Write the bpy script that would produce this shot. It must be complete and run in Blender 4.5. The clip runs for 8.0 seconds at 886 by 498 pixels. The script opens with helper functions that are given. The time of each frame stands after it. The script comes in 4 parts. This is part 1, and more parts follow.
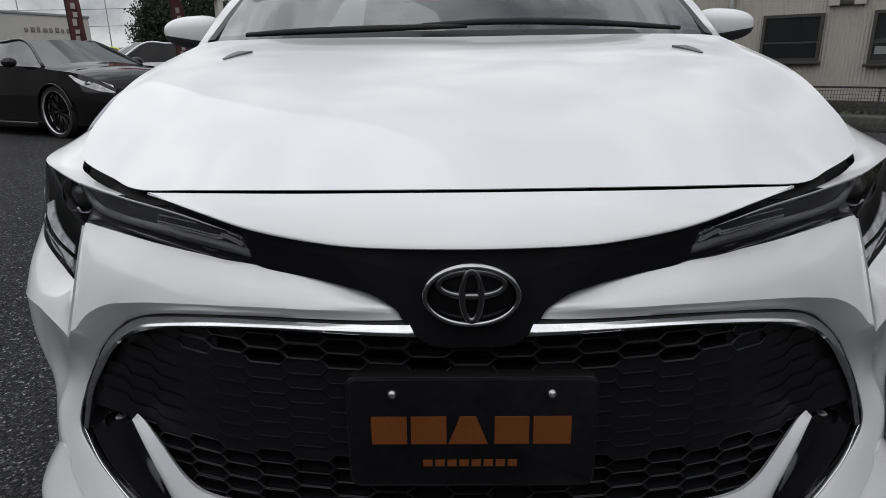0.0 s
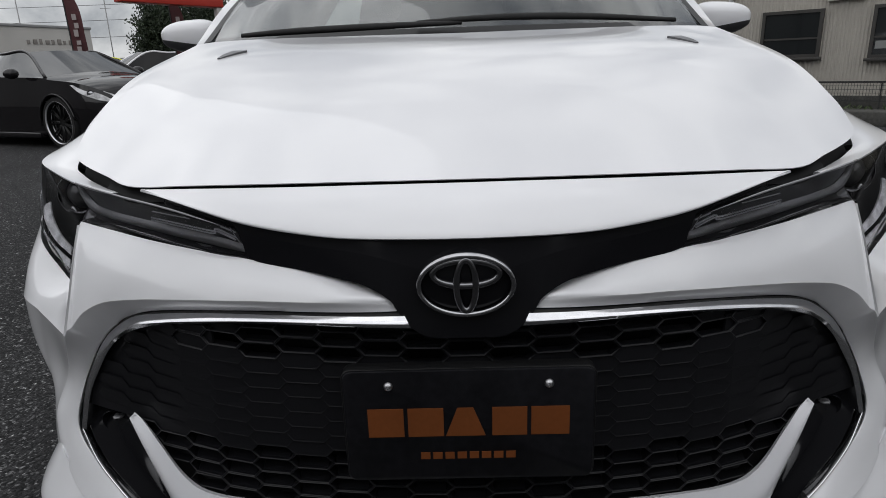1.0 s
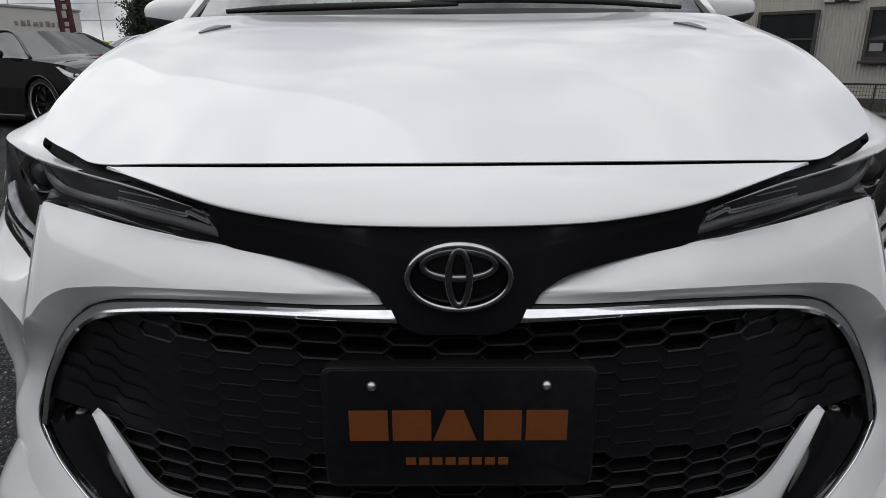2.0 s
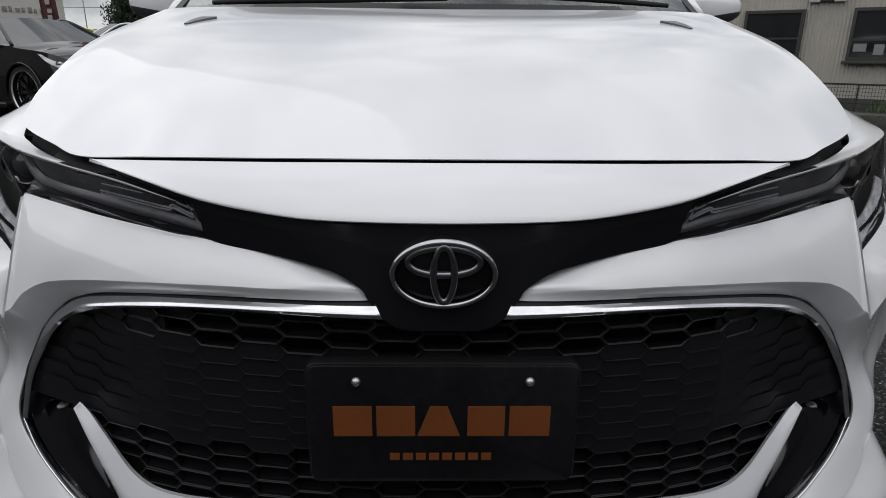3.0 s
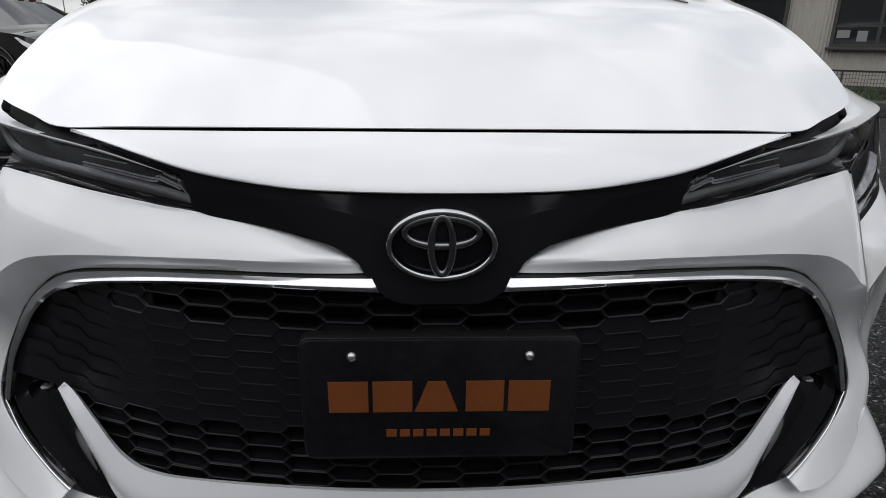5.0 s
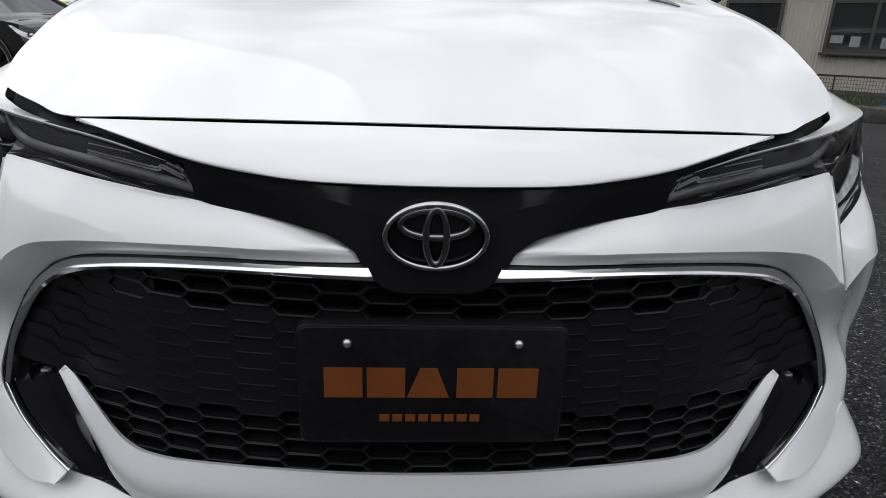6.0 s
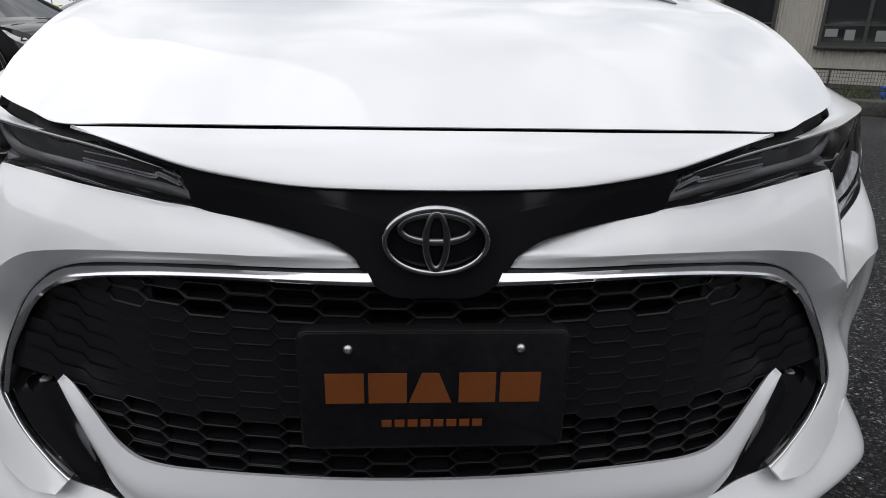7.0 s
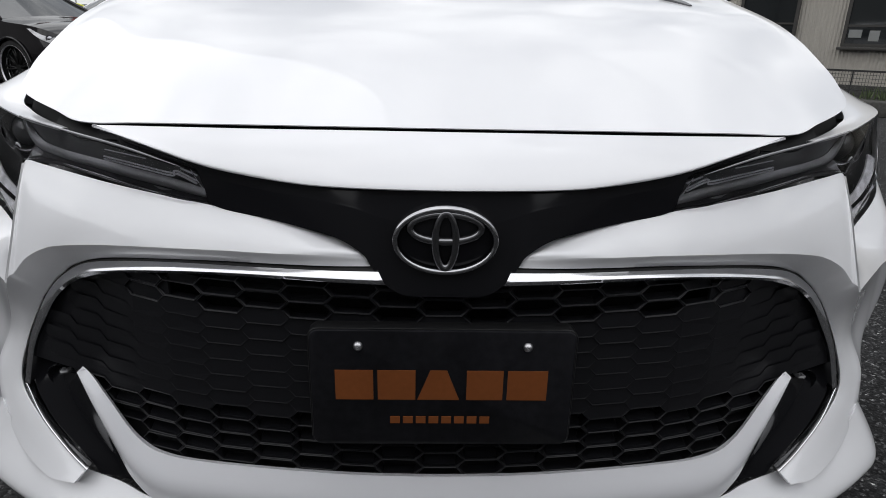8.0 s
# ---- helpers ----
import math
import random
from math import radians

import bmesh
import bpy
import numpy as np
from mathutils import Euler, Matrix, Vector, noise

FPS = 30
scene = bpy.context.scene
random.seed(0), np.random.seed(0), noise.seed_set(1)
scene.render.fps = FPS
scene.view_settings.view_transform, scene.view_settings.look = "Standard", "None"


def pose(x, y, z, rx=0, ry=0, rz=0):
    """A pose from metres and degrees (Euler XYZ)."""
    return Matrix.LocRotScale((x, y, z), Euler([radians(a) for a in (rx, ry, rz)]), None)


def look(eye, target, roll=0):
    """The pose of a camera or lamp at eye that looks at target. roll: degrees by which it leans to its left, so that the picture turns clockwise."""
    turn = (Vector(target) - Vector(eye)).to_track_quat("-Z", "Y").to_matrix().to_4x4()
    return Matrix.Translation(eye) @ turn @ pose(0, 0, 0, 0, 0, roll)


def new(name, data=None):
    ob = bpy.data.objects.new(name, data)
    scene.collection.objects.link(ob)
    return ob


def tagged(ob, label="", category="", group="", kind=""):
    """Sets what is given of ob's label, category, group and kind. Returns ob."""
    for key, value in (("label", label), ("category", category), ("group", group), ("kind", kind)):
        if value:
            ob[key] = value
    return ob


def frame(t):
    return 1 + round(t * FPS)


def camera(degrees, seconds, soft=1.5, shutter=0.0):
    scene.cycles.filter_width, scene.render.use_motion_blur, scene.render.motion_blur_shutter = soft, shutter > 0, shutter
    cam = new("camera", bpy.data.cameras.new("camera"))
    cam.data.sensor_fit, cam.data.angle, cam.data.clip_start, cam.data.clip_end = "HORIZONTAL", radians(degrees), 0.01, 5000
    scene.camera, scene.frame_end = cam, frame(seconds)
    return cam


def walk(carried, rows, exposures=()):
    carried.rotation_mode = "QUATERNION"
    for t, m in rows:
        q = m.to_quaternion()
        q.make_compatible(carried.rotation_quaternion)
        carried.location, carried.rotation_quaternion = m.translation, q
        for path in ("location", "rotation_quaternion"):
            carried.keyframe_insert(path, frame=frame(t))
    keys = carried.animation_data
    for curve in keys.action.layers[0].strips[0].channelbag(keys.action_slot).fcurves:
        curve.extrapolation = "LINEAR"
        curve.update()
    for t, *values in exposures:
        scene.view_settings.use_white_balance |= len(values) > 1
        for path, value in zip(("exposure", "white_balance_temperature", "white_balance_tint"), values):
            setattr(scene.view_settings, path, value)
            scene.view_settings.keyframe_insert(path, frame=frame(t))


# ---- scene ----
cam = camera(71.45, 8.0, soft=0.9)

# ---------------------------------------------------------------- path
PATH = [
    (0.0, -0.0242, -0.7162, 0.9687, 0.89, -17.00, -0.77),
    (0.5, -0.0136, -0.7244, 0.9593, 1.15, -16.88, -1.07),
    (1.0, -0.0115, -0.7161, 0.9494, 1.26, -16.62, -1.91),
    (1.5, -0.0144, -0.6930, 0.9380, 0.65, -16.60, -1.59),
    (2.0, -0.0145, -0.6552, 0.9254, 0.31, -17.23, -0.42),
    (2.2, -0.0090, -0.6572, 0.9226, -0.69, -17.83, -0.98),
    (3.3, -0.0165, -0.6563, 0.9308, -0.95, -17.74, 1.17),
    (3.5, -0.0199, -0.6595, 0.9182, -0.95, -16.98, 1.45),
    (4.0, -0.0240, -0.6625, 0.9087, -0.90, -17.71, 0.40),
    (4.5, -0.0263, -0.6479, 0.9058, -1.33, -18.53, -0.43),
    (5.0, -0.0254, -0.6435, 0.9043, -2.32, -18.90, 0.70),
    (5.2, -0.0304, -0.6452, 0.9059, -2.60, -19.19, 1.08),
    (6.3, -0.0237, -0.6747, 0.9070, -3.05, -19.15, 1.98),
    (6.5, -0.0207, -0.6740, 0.9098, -2.83, -19.39, 1.46),
    (7.0, -0.0302, -0.6631, 0.9109, -3.23, -19.28, 1.14),
    (7.5, -0.0282, -0.6603, 0.9133, -2.95, -19.33, 0.83),
    (8.0, -0.0232, -0.6739, 0.9147, -1.70, -19.35, 1.30),
]
walk(cam, [(t, pose(x, y, z, 90 + p, 0, yaw) @ pose(0, 0, 0, 0, 0, r)) for t, x, y, z, yaw, p, r in PATH],
     exposures=[(0.0, 0.03), (2.0, 0.03), (4.0, 0.15), (6.5, 0.33), (8.0, 0.33)])

# ---------------------------------------------------------------- sky and sun (bright overcast)
world = bpy.data.worlds.new("sky")
scene.world = world
world.use_nodes = True
wt = world.node_tree
wt.nodes.clear()
w_out = wt.nodes.new("ShaderNodeOutputWorld")
w_bg = wt.nodes.new("ShaderNodeBackground")
w_sky = wt.nodes.new("ShaderNodeTexSky")
w_sky.sky_type, w_sky.sun_disc = "NISHITA", False
w_sky.sun_elevation, w_sky.sun_rotation = radians(29), radians(219)
w_co = wt.nodes.new("ShaderNodeTexCoord")
w_map = wt.nodes.new("ShaderNodeMapping")
w_map.inputs["Scale"].default_value = (1.0, 1.0, 2.2)
w_map.inputs["Location"].default_value = (3.1, 1.7, 0.4)
w_no = wt.nodes.new("ShaderNodeTexNoise")
w_no.inputs["Scale"].default_value = 5.0
w_no.inputs["Detail"].default_value = 7.0
w_no.inputs["Roughness"].default_value = 0.55
w_ra = wt.nodes.new("ShaderNodeValToRGB")
w_no.inputs["Distortion"].default_value = 0.35
w_ra.color_ramp.elements[0].position, w_ra.color_ramp.elements[0].color = 0.38, (4.9, 5.15, 5.6, 1)
w_ra.color_ramp.elements[1].position, w_ra.color_ramp.elements[1].color = 0.63, (12.4, 12.5, 12.6, 1)
w_ra.color_ramp.elements.new(0.50).color = (8.2, 8.4, 8.7, 1)
w_mix = wt.nodes.new("ShaderNodeMix")
w_mix.data_type = "RGBA"
w_mix.inputs["Factor"].default_value = 0.9
wt.links.new(w_co.outputs["Generated"], w_map.inputs["Vector"])
wt.links.new(w_map.outputs["Vector"], w_no.inputs["Vector"])
wt.links.new(w_no.outputs["Fac"], w_ra.inputs["Fac"])
wt.links.new(w_sky.outputs["Color"], w_mix.inputs["A"])
wt.links.new(w_ra.outputs["Color"], w_mix.inputs["B"])
w_sep = wt.nodes.new("ShaderNodeSeparateXYZ")
wt.links.new(w_co.outputs["Generated"], w_sep.inputs["Vector"])
w_dome = wt.nodes.new("ShaderNodeMapRange")
w_dome.inputs["To Min"].default_value, w_dome.inputs["To Max"].default_value = 0.9, 1.15
wt.links.new(w_sep.outputs["Z"], w_dome.inputs["Value"])
w_mul = wt.nodes.new("ShaderNodeMix")
w_mul.data_type, w_mul.blend_type = "RGBA", "MULTIPLY"
w_mul.inputs["Factor"].default_value = 1.0
wt.links.new(w_mix.outputs["Result"], w_mul.inputs["A"])
wt.links.new(w_dome.outputs["Result"], w_mul.inputs["B"])
wt.links.new(w_mul.outputs["Result"], w_bg.inputs["Color"])
w_bg.inputs["Strength"].default_value = 0.076
wt.links.new(w_bg.outputs["Background"], w_out.inputs["Surface"])

sun = new("sun", bpy.data.lights.new("sun", "SUN"))
sun.data.energy, sun.data.angle, sun.data.color = 1.70, radians(175), (0.985, 0.985, 0.995)
sun.matrix_world = look((-9.0, -11.0, 8.0), (0, 0, 0))


# ---------------------------------------------------------------- materials
def mat(name, color, rough=0.5, metal=0.0, coat=0.0, grain=0.0, grain_scale=40.0, bump=0.0, bump_scale=200.0,
        stain=0.0, stain_scale=3.0, spec=0.5, gloss=0.07, transmission=0.0, ior=1.45, per_piece=0.0, emit=0.0):
    """A surface with colour, fine grain, broad stains and relief."""
    m = bpy.data.materials.new(name)
    m.use_nodes = True
    t = m.node_tree
    b = t.nodes["Principled BSDF"]
    b.inputs["Base Color"].default_value = (*color, 1)
    b.inputs["Roughness"].default_value = rough
    b.inputs["Metallic"].default_value = metal
    b.inputs["Coat Weight"].default_value = coat
    b.inputs["Coat Roughness"].default_value = gloss
    b.inputs["Specular IOR Level"].default_value = spec
    b.inputs["IOR"].default_value = ior
    b.inputs["Transmission Weight"].default_value = transmission
    if emit:
        b.inputs["Emission Color"].default_value = (*color, 1)
        b.inputs["Emission Strength"].default_value = emit
    co = t.nodes.new("ShaderNodeTexCoord")
    link = t.links.new
    col = None

    def vary(col, vec, scale, amount, detail):
        n = t.nodes.new("ShaderNodeTexNoise")
        n.inputs["Scale"].default_value, n.inputs["Detail"].default_value = scale, detail
        link(vec, n.inputs["Vector"])
        r = t.nodes.new("ShaderNodeMapRange")
        r.inputs["From Min"].default_value, r.inputs["From Max"].default_value = 0.3, 0.7
        r.inputs["To Min"].default_value, r.inputs["To Max"].default_value = 1 - amount, 1 + amount
        link(n.outputs["Fac"], r.inputs["Value"])
        mx = t.nodes.new("ShaderNodeMix")
        mx.data_type, mx.blend_type = "RGBA", "MULTIPLY"
        mx.inputs["Factor"].default_value = 1.0
        if col is None:
            mx.inputs["A"].default_value = (*color, 1)
        else:
            link(col, mx.inputs["A"])
        link(r.outputs["Result"], mx.inputs["B"])
        return mx.outputs["Result"]

    if grain:
        col = vary(col, co.outputs["Object"], grain_scale, grain, 4.0)
    if stain:
        col = vary(col, co.outputs["Object"], stain_scale, stain, 6.0)
    if per_piece:
        info = t.nodes.new("ShaderNodeObjectInfo")
        r = t.nodes.new("ShaderNodeMapRange")
        r.inputs["To Min"].default_value, r.inputs["To Max"].default_value = 1 - per_piece, 1 + per_piece
        link(info.outputs["Random"], r.inputs["Value"])
        mx = t.nodes.new("ShaderNodeMix")
        mx.data_type, mx.blend_type = "RGBA", "MULTIPLY"
        mx.inputs["Factor"].default_value = 1.0
        if col is None:
            mx.inputs["A"].default_value = (*color, 1)
        else:
            link(col, mx.inputs["A"])
        link(r.outputs["Result"], mx.inputs["B"])
        col = mx.outputs["Result"]
    if col is not None:
        link(col, b.inputs["Base Color"])
    if bump:
        n = t.nodes.new("ShaderNodeTexNoise")
        n.inputs["Scale"].default_value, n.inputs["Detail"].default_value = bump_scale, 3.0
        link(co.outputs["Object"], n.inputs["Vector"])
        bp = t.nodes.new("ShaderNodeBump")
        bp.inputs["Strength"].default_value, bp.inputs["Distance"].default_value = bump, 0.01
        link(n.outputs["Fac"], bp.inputs["Height"])
        link(bp.outputs["Normal"], b.inputs["Normal"])
    return m


WHITE = mat("pearl_white_paint", (0.80, 0.80, 0.82), 0.32, coat=1.0, gloss=0.03, stain=0.012, stain_scale=5)
PANEL = mat("white_trim_paint", (0.76, 0.76, 0.79), 0.34, coat=1.0, gloss=0.05, stain=0.015)
PIANO = mat("piano_black", (0.008, 0.008, 0.0095), 0.10, coat=0.0, spec=0.22, stain=0.1)
SATIN = mat("satin_black_plastic", (0.009, 0.009, 0.0095), 0.38, spec=0.3, grain=0.15, grain_scale=300, bump=0.05, bump_scale=900)
MESH = mat("moulded_black_grille", (0.011, 0.011, 0.0128), 0.32, spec=0.28, grain=0.1, grain_scale=200, bump=0.03, bump_scale=700)
GAP_SHADE = mat("gap_shade_black", (0.006, 0.006, 0.0065), 0.6, spec=0.15, grain=0.2)
VOID = mat("dark_cavity", (0.018, 0.018, 0.020), 0.8, grain=0.2)
CHROME = mat("satin_chrome", (0.72, 0.72, 0.74), 0.16, metal=1.0, grain=0.03, grain_scale=120)
BADGE = mat("bright_chrome", (0.44, 0.44, 0.455), 0.07, metal=1.0, stain=0.05)
BADGE_DARK = mat("smoked_chrome", (0.24, 0.24, 0.25), 0.18, metal=1.0, stain=0.05)
ORANGE = mat("orange_print", (0.20, 0.062, 0.018), 0.5, spec=0.25, grain=0.05, grain_scale=150, stain=0.06, stain_scale=20)
PLATE = mat("black_plate_print", (0.012, 0.012, 0.014), 0.3, spec=0.09, grain=0.2, grain_scale=90, stain=0.25, stain_scale=12)
STEEL = mat("zinc_steel", (0.55, 0.55, 0.56), 0.35, metal=1.0, grain=0.2, grain_scale=900)
RUBBER = mat("black_rubber", (0.012, 0.012, 0.012), 0.75, grain=0.2, grain_scale=60)
LENS = mat("clear_lamp_lens", (0.9, 0.9, 0.92), 0.03, transmission=1.0, ior=1.06)
LAMP_DARK = mat("lamp_bezel_black", (0.008, 0.008, 0.009), 0.4, spec=0.12, stain=0.1)
LAMP_GREY = mat("smoked_light_guide", (0.034, 0.035, 0.037), 0.3, coat=0.3, grain=0.1, grain_scale=80)
LAMP_BEAD = mat("pale_lamp_beads", (0.32, 0.32, 0.34), 0.3, coat=0.5, grain=0.1)
LAMP_FOG = mat("clear_fog_lens", (0.10, 0.10, 0.105), 0.15, coat=1.0, grain=0.6, grain_scale=160)
LAMP_LOW = mat("smoked_lower_guide", (0.066, 0.066, 0.070), 0.3, coat=0.3, grain=0.1, grain_scale=80)
LAMP_SILVER = mat("lamp_reflector", (0.42, 0.42, 0.44), 0.22, metal=1.0, stain=0.1, stain_scale=30)
LAMP_BAND = mat("silvered_lamp_plastic", (0.74, 0.74, 0.76), 0.35, metal=0.1, coat=0.5, grain=0.35, grain_scale=70, stain=0.2, stain_scale=25)
LAMP_GUIDE = mat("frosted_light_guide", (0.105, 0.105, 0.110), 0.35, coat=0.2, grain=0.12, grain_scale=60)
LAMP_TRIM = mat("grey_lens_edge", (0.22, 0.22, 0.235), 0.22, coat=0.6, stain=0.1, stain_scale=20)
LAMP_CLEAR = mat("bright_clear_lamp", (0.42, 0.42, 0.43), 0.2, coat=1.0, grain=0.5, grain_scale=14, stain=0.3, stain_scale=9)
GLASS = mat("tinted_glass", (0.42, 0.46, 0.46), 0.02, transmission=1.0, ior=1.75)
DARKGLASS = mat("privacy_glass", (0.012, 0.014, 0.015), 0.04, coat=0.6, stain=0.1)
CARGLASS = mat("car_window_glass", (0.022, 0.024, 0.025), 0.03, coat=0.35, spec=0.6, stain=0.1)
SHADEGLASS = mat("dark_tinted_glass", (0.010, 0.010, 0.011), 0.08, spec=0.22, stain=0.1)
COVER = mat("dark_grey_cover", (0.05, 0.05, 0.053), 0.35, stain=0.1)
CABIN = mat("dark_cabin_trim", (0.014, 0.014, 0.015), 0.7, grain=0.2, grain_scale=60)
PAPER = mat("white_sheet", (0.7, 0.74, 0.72), 0.6, stain=0.04)
BLACKCAR = mat("black_metallic_paint", (0.010, 0.009, 0.010), 0.07, coat=0.0, spec=0.5, stain=0.15, stain_scale=2)
YELLOW = mat("lime_yellow_paint", (0.62, 0.62, 0.03), 0.3, coat=0.8, stain=0.05)
RIM_LIP = mat("polished_rim_lip", (0.62, 0.62, 0.64), 0.28, metal=0.5, coat=0.6, stain=0.1)
RIM_DARK = mat("dark_alloy", (0.02, 0.02, 0.02), 0.3, metal=0.6, stain=0.2)
RED = mat("red_canopy_paint", (0.42, 0.035, 0.022), 0.45, stain=0.08, grain=0.05)


# ---------------------------------------------------------------- helpers of this scene
def part(name, bm, material, parent=None, label="", smooth=True):
    me = bpy.data.meshes.new(name)
    if smooth:
        for fc in bm.faces:
            fc.smooth = True
        for e in bm.edges:
            if len(e.link_faces) == 2 and e.calc_face_angle(0.0) > 0.85:
                e.smooth = False
    bm.to_mesh(me)
    bm.free()
    me.materials.append(material)
    ob = new(name, me)
    if parent is not None:
        ob.parent = parent
    if label:
        ob["label"] = label
    return ob


def crisp(bm, pts, reach=.0007):
    """Mark the edges that run along a line of points as hard creases."""
    line = np.array(pts)
    near = {v for v in bm.verts if np.min(np.sum((line - np.array(v.co)) ** 2, axis=1)) < reach ** 2}
    for e in bm.edges:
        if e.verts[0] in near and e.verts[1] in near:
            e.smooth = False
    return bm


def thing(name, label, category, at=(0, 0, 0), group="", kind="", turn=0.0):
    ob = new(name)
    ob.matrix_world = pose(*at, 0, 0, turn)
    return tagged(ob, label, category, group, kind)


def curve(ctrl, n):
    """n points on a smooth curve, evenly by control index."""
    p = np.array(ctrl, float)
    if len(p) == 2:
        return [tuple(p[0] + (p[1] - p[0]) * k / (n - 1)) for k in range(n)]
    q = np.vstack([2 * p[0] - p[1], p, 2 * p[-1] - p[-2]])
    out = []
    for k in range(n):
        u = k / (n - 1) * (len(p) - 1)
        i = min(int(u), len(p) - 2)
        w = u - i
        a, b, c, d = q[i:i + 4]
        out.append(tuple(0.5 * (2 * b + (c - a) * w + (2 * a - 5 * b + 4 * c - d) * w * w + (3 * b - a - 3 * c + d) * w ** 3)))
    return out


def full(half):
    """A half curve from the middle outwards, with its mirror image."""
    return [(-p[0], *p[1:]) for p in reversed(half) if p[0] > 1e-6] + list(half)


def flip(ctrl):
    return [(-p[0], *p[1:]) for p in ctrl]


def grid(bm, rows, closed=False):
    vs = [[bm.verts.new(p) for p in r] for r in rows]
    for a, b in zip(vs, vs[1:]):
        n = len(a)
        for i in range(n if closed else n - 1):
            j = (i + 1) % n
            bm.faces.new((a[i], a[j], b[j], b[i]))
    return vs


def loft(ctrl_rows, nu=48, nv=6, thick=0.0, bm=None, soft=True):
    """A smooth skin over control curves of equal meaning; thick: metres towards +y or inward."""
    bm = bm or bmesh.new()
    cs = [curve(r, nu) for r in ctrl_rows]
    if nv <= 1:
        rows = cs
    else:
        n = (len(cs) - 1) * nv + 1
        if soft and len(cs) > 2:
            cols = [curve([c[i] for c in cs], n) for i in range(nu)]
        else:
            cols = []
            for i in range(nu):
                col = []
                for a, b in zip(cs, cs[1:]):
                    col += [tuple(np.array(a[i]) + (np.array(b[i]) - np.array(a[i])) * k / nv) for k in range(nv)]
                cols.append(col + [cs[-1][i]])
        rows = [[cols[i][k] for i in range(nu)] for k in range(n)]
    grid(bm, rows)
    return bm


def shell(bm, d, away=(0, -1, 0)):
    """Thicken a skin by d to the side turned away from 'away'."""
    bmesh.ops.recalc_face_normals(bm, faces=bm.faces[:])
    s = sum((f.normal.dot(Vector(away)) * f.calc_area() for f in bm.faces), 0.0)
    if s < 0:
        bmesh.ops.reverse_faces(bm, faces=bm.faces[:])
    bmesh.ops.solidify(bm, geom=bm.faces[:], thickness=d)
    bmesh.ops.recalc_face_normals(bm, faces=bm.faces[:])
    return bm


def box(bm, x0, x1, y0, y1, z0, z1, bevel=0.0):
    b2 = bmesh.new()
    bmesh.ops.create_cube(b2, size=1)
    for v in b2.verts:
        v.co = Vector(((x0 + x1) / 2 + v.co.x * (x1 - x0), (y0 + y1) / 2 + v.co.y * (y1 - y0), (z0 + z1) / 2 + v.co.z * (z1 - z0)))
    if bevel:
        bmesh.ops.bevel(b2, geom=b2.edges[:], offset=bevel, segments=2, affect="EDGES", profile=0.5)
    merge(bm, b2)
    return bm


def merge(bm, b2, m=None):
    if m is not None:
        bmesh.ops.transform(b2, matrix=m, verts=b2.verts[:])
    me = bpy.data.meshes.new("tmp")
    b2.to_mesh(me)
    b2.free()
    bm.from_mesh(me)
    bpy.data.meshes.remove(me)
    return bm


def tube(bm, pts, radius, sides=8, squash=1.0):
    """A round bar along points; radius: one number or one for each point."""
    pts = [Vector(p) for p in pts]
    rings = []
    side = None
    for i, p in enumerate(pts):
        d = (pts[min(i + 1, len(pts) - 1)] - pts[max(i - 1, 0)]).normalized()
        if side is None:
            side = d.orthogonal().normalized()
        side = (side - d * side.dot(d)).normalized()
        up = d.cross(side)
        r = radius[i] if isinstance(radius, (list, tuple)) else radius
        rings.append([p + (side * math.cos(a) + up * math.sin(a) * squash) * r for a in [2 * math.pi * k / sides for k in range(sides)]])
    vs = grid(bm, rings, closed=True)
    bm.faces.new(list(reversed(vs[0])))
    bm.faces.new(vs[-1])
    return bm


def ribbon(bm, outer, inner, proud, depth):
    """A bar between two curves, crowned forwards (towards -y), with closed sides."""
    rows = []
    for a, b in zip(outer, inner):
        a, b = np.array(a), np.array(b)
        rows.append([tuple(a + (0, depth, 0)), tuple(a), tuple(a * .8 + b * .2 - (0, proud * .8, 0)), tuple((a + b) / 2 - (0, proud, 0)),
                     tuple(a * .2 + b * .8 - (0, proud * .8, 0)), tuple(b), tuple(b + (0, depth, 0))])
    vs = grid(bm, rows)
    bm.faces.new(vs[0])
    bm.faces.new(vs[-1])
    bmesh.ops.recalc_face_normals(bm, faces=bm.faces[:])
    return bm


def spin(bm, profile, steps, axis="x", centre=(0, 0, 0)):
    """Turn a profile of (radius, along) about an axis."""
    rows = []
    for k in range(steps):
        a = 2 * math.pi * k / steps
        c, s = math.cos(a), math.sin(a)
        rows.append([Vector(centre) + Vector({"x": (h, r * c, r * s), "y": (r * c, h, r * s), "z": (r * c, r * s, h)}[axis]) for r, h in profile])
    rows.append(rows[0])
    grid(bm, rows)
    bmesh.ops.remove_doubles(bm, verts=bm.verts[:], dist=1e-5)
    bmesh.ops.recalc_face_normals(bm, faces=bm.faces[:])
    return bm


# ---------------------------------------------------------------- the white hatchback: its nose as one depth map
def nose(x, z, off=0.0):
    """The depth of the car's front skin at a width and a height."""
    return 0.0086 + 0.03 * z + (0.1133 + 0.636 * z) * x * x + off


def on(pts, off=0.0):
    return [(x, nose(x, z, off), z) for x, z in pts]


car = thing("white_hatchback", "white compact hatchback on asphalt with a black honeycomb grille", "car")

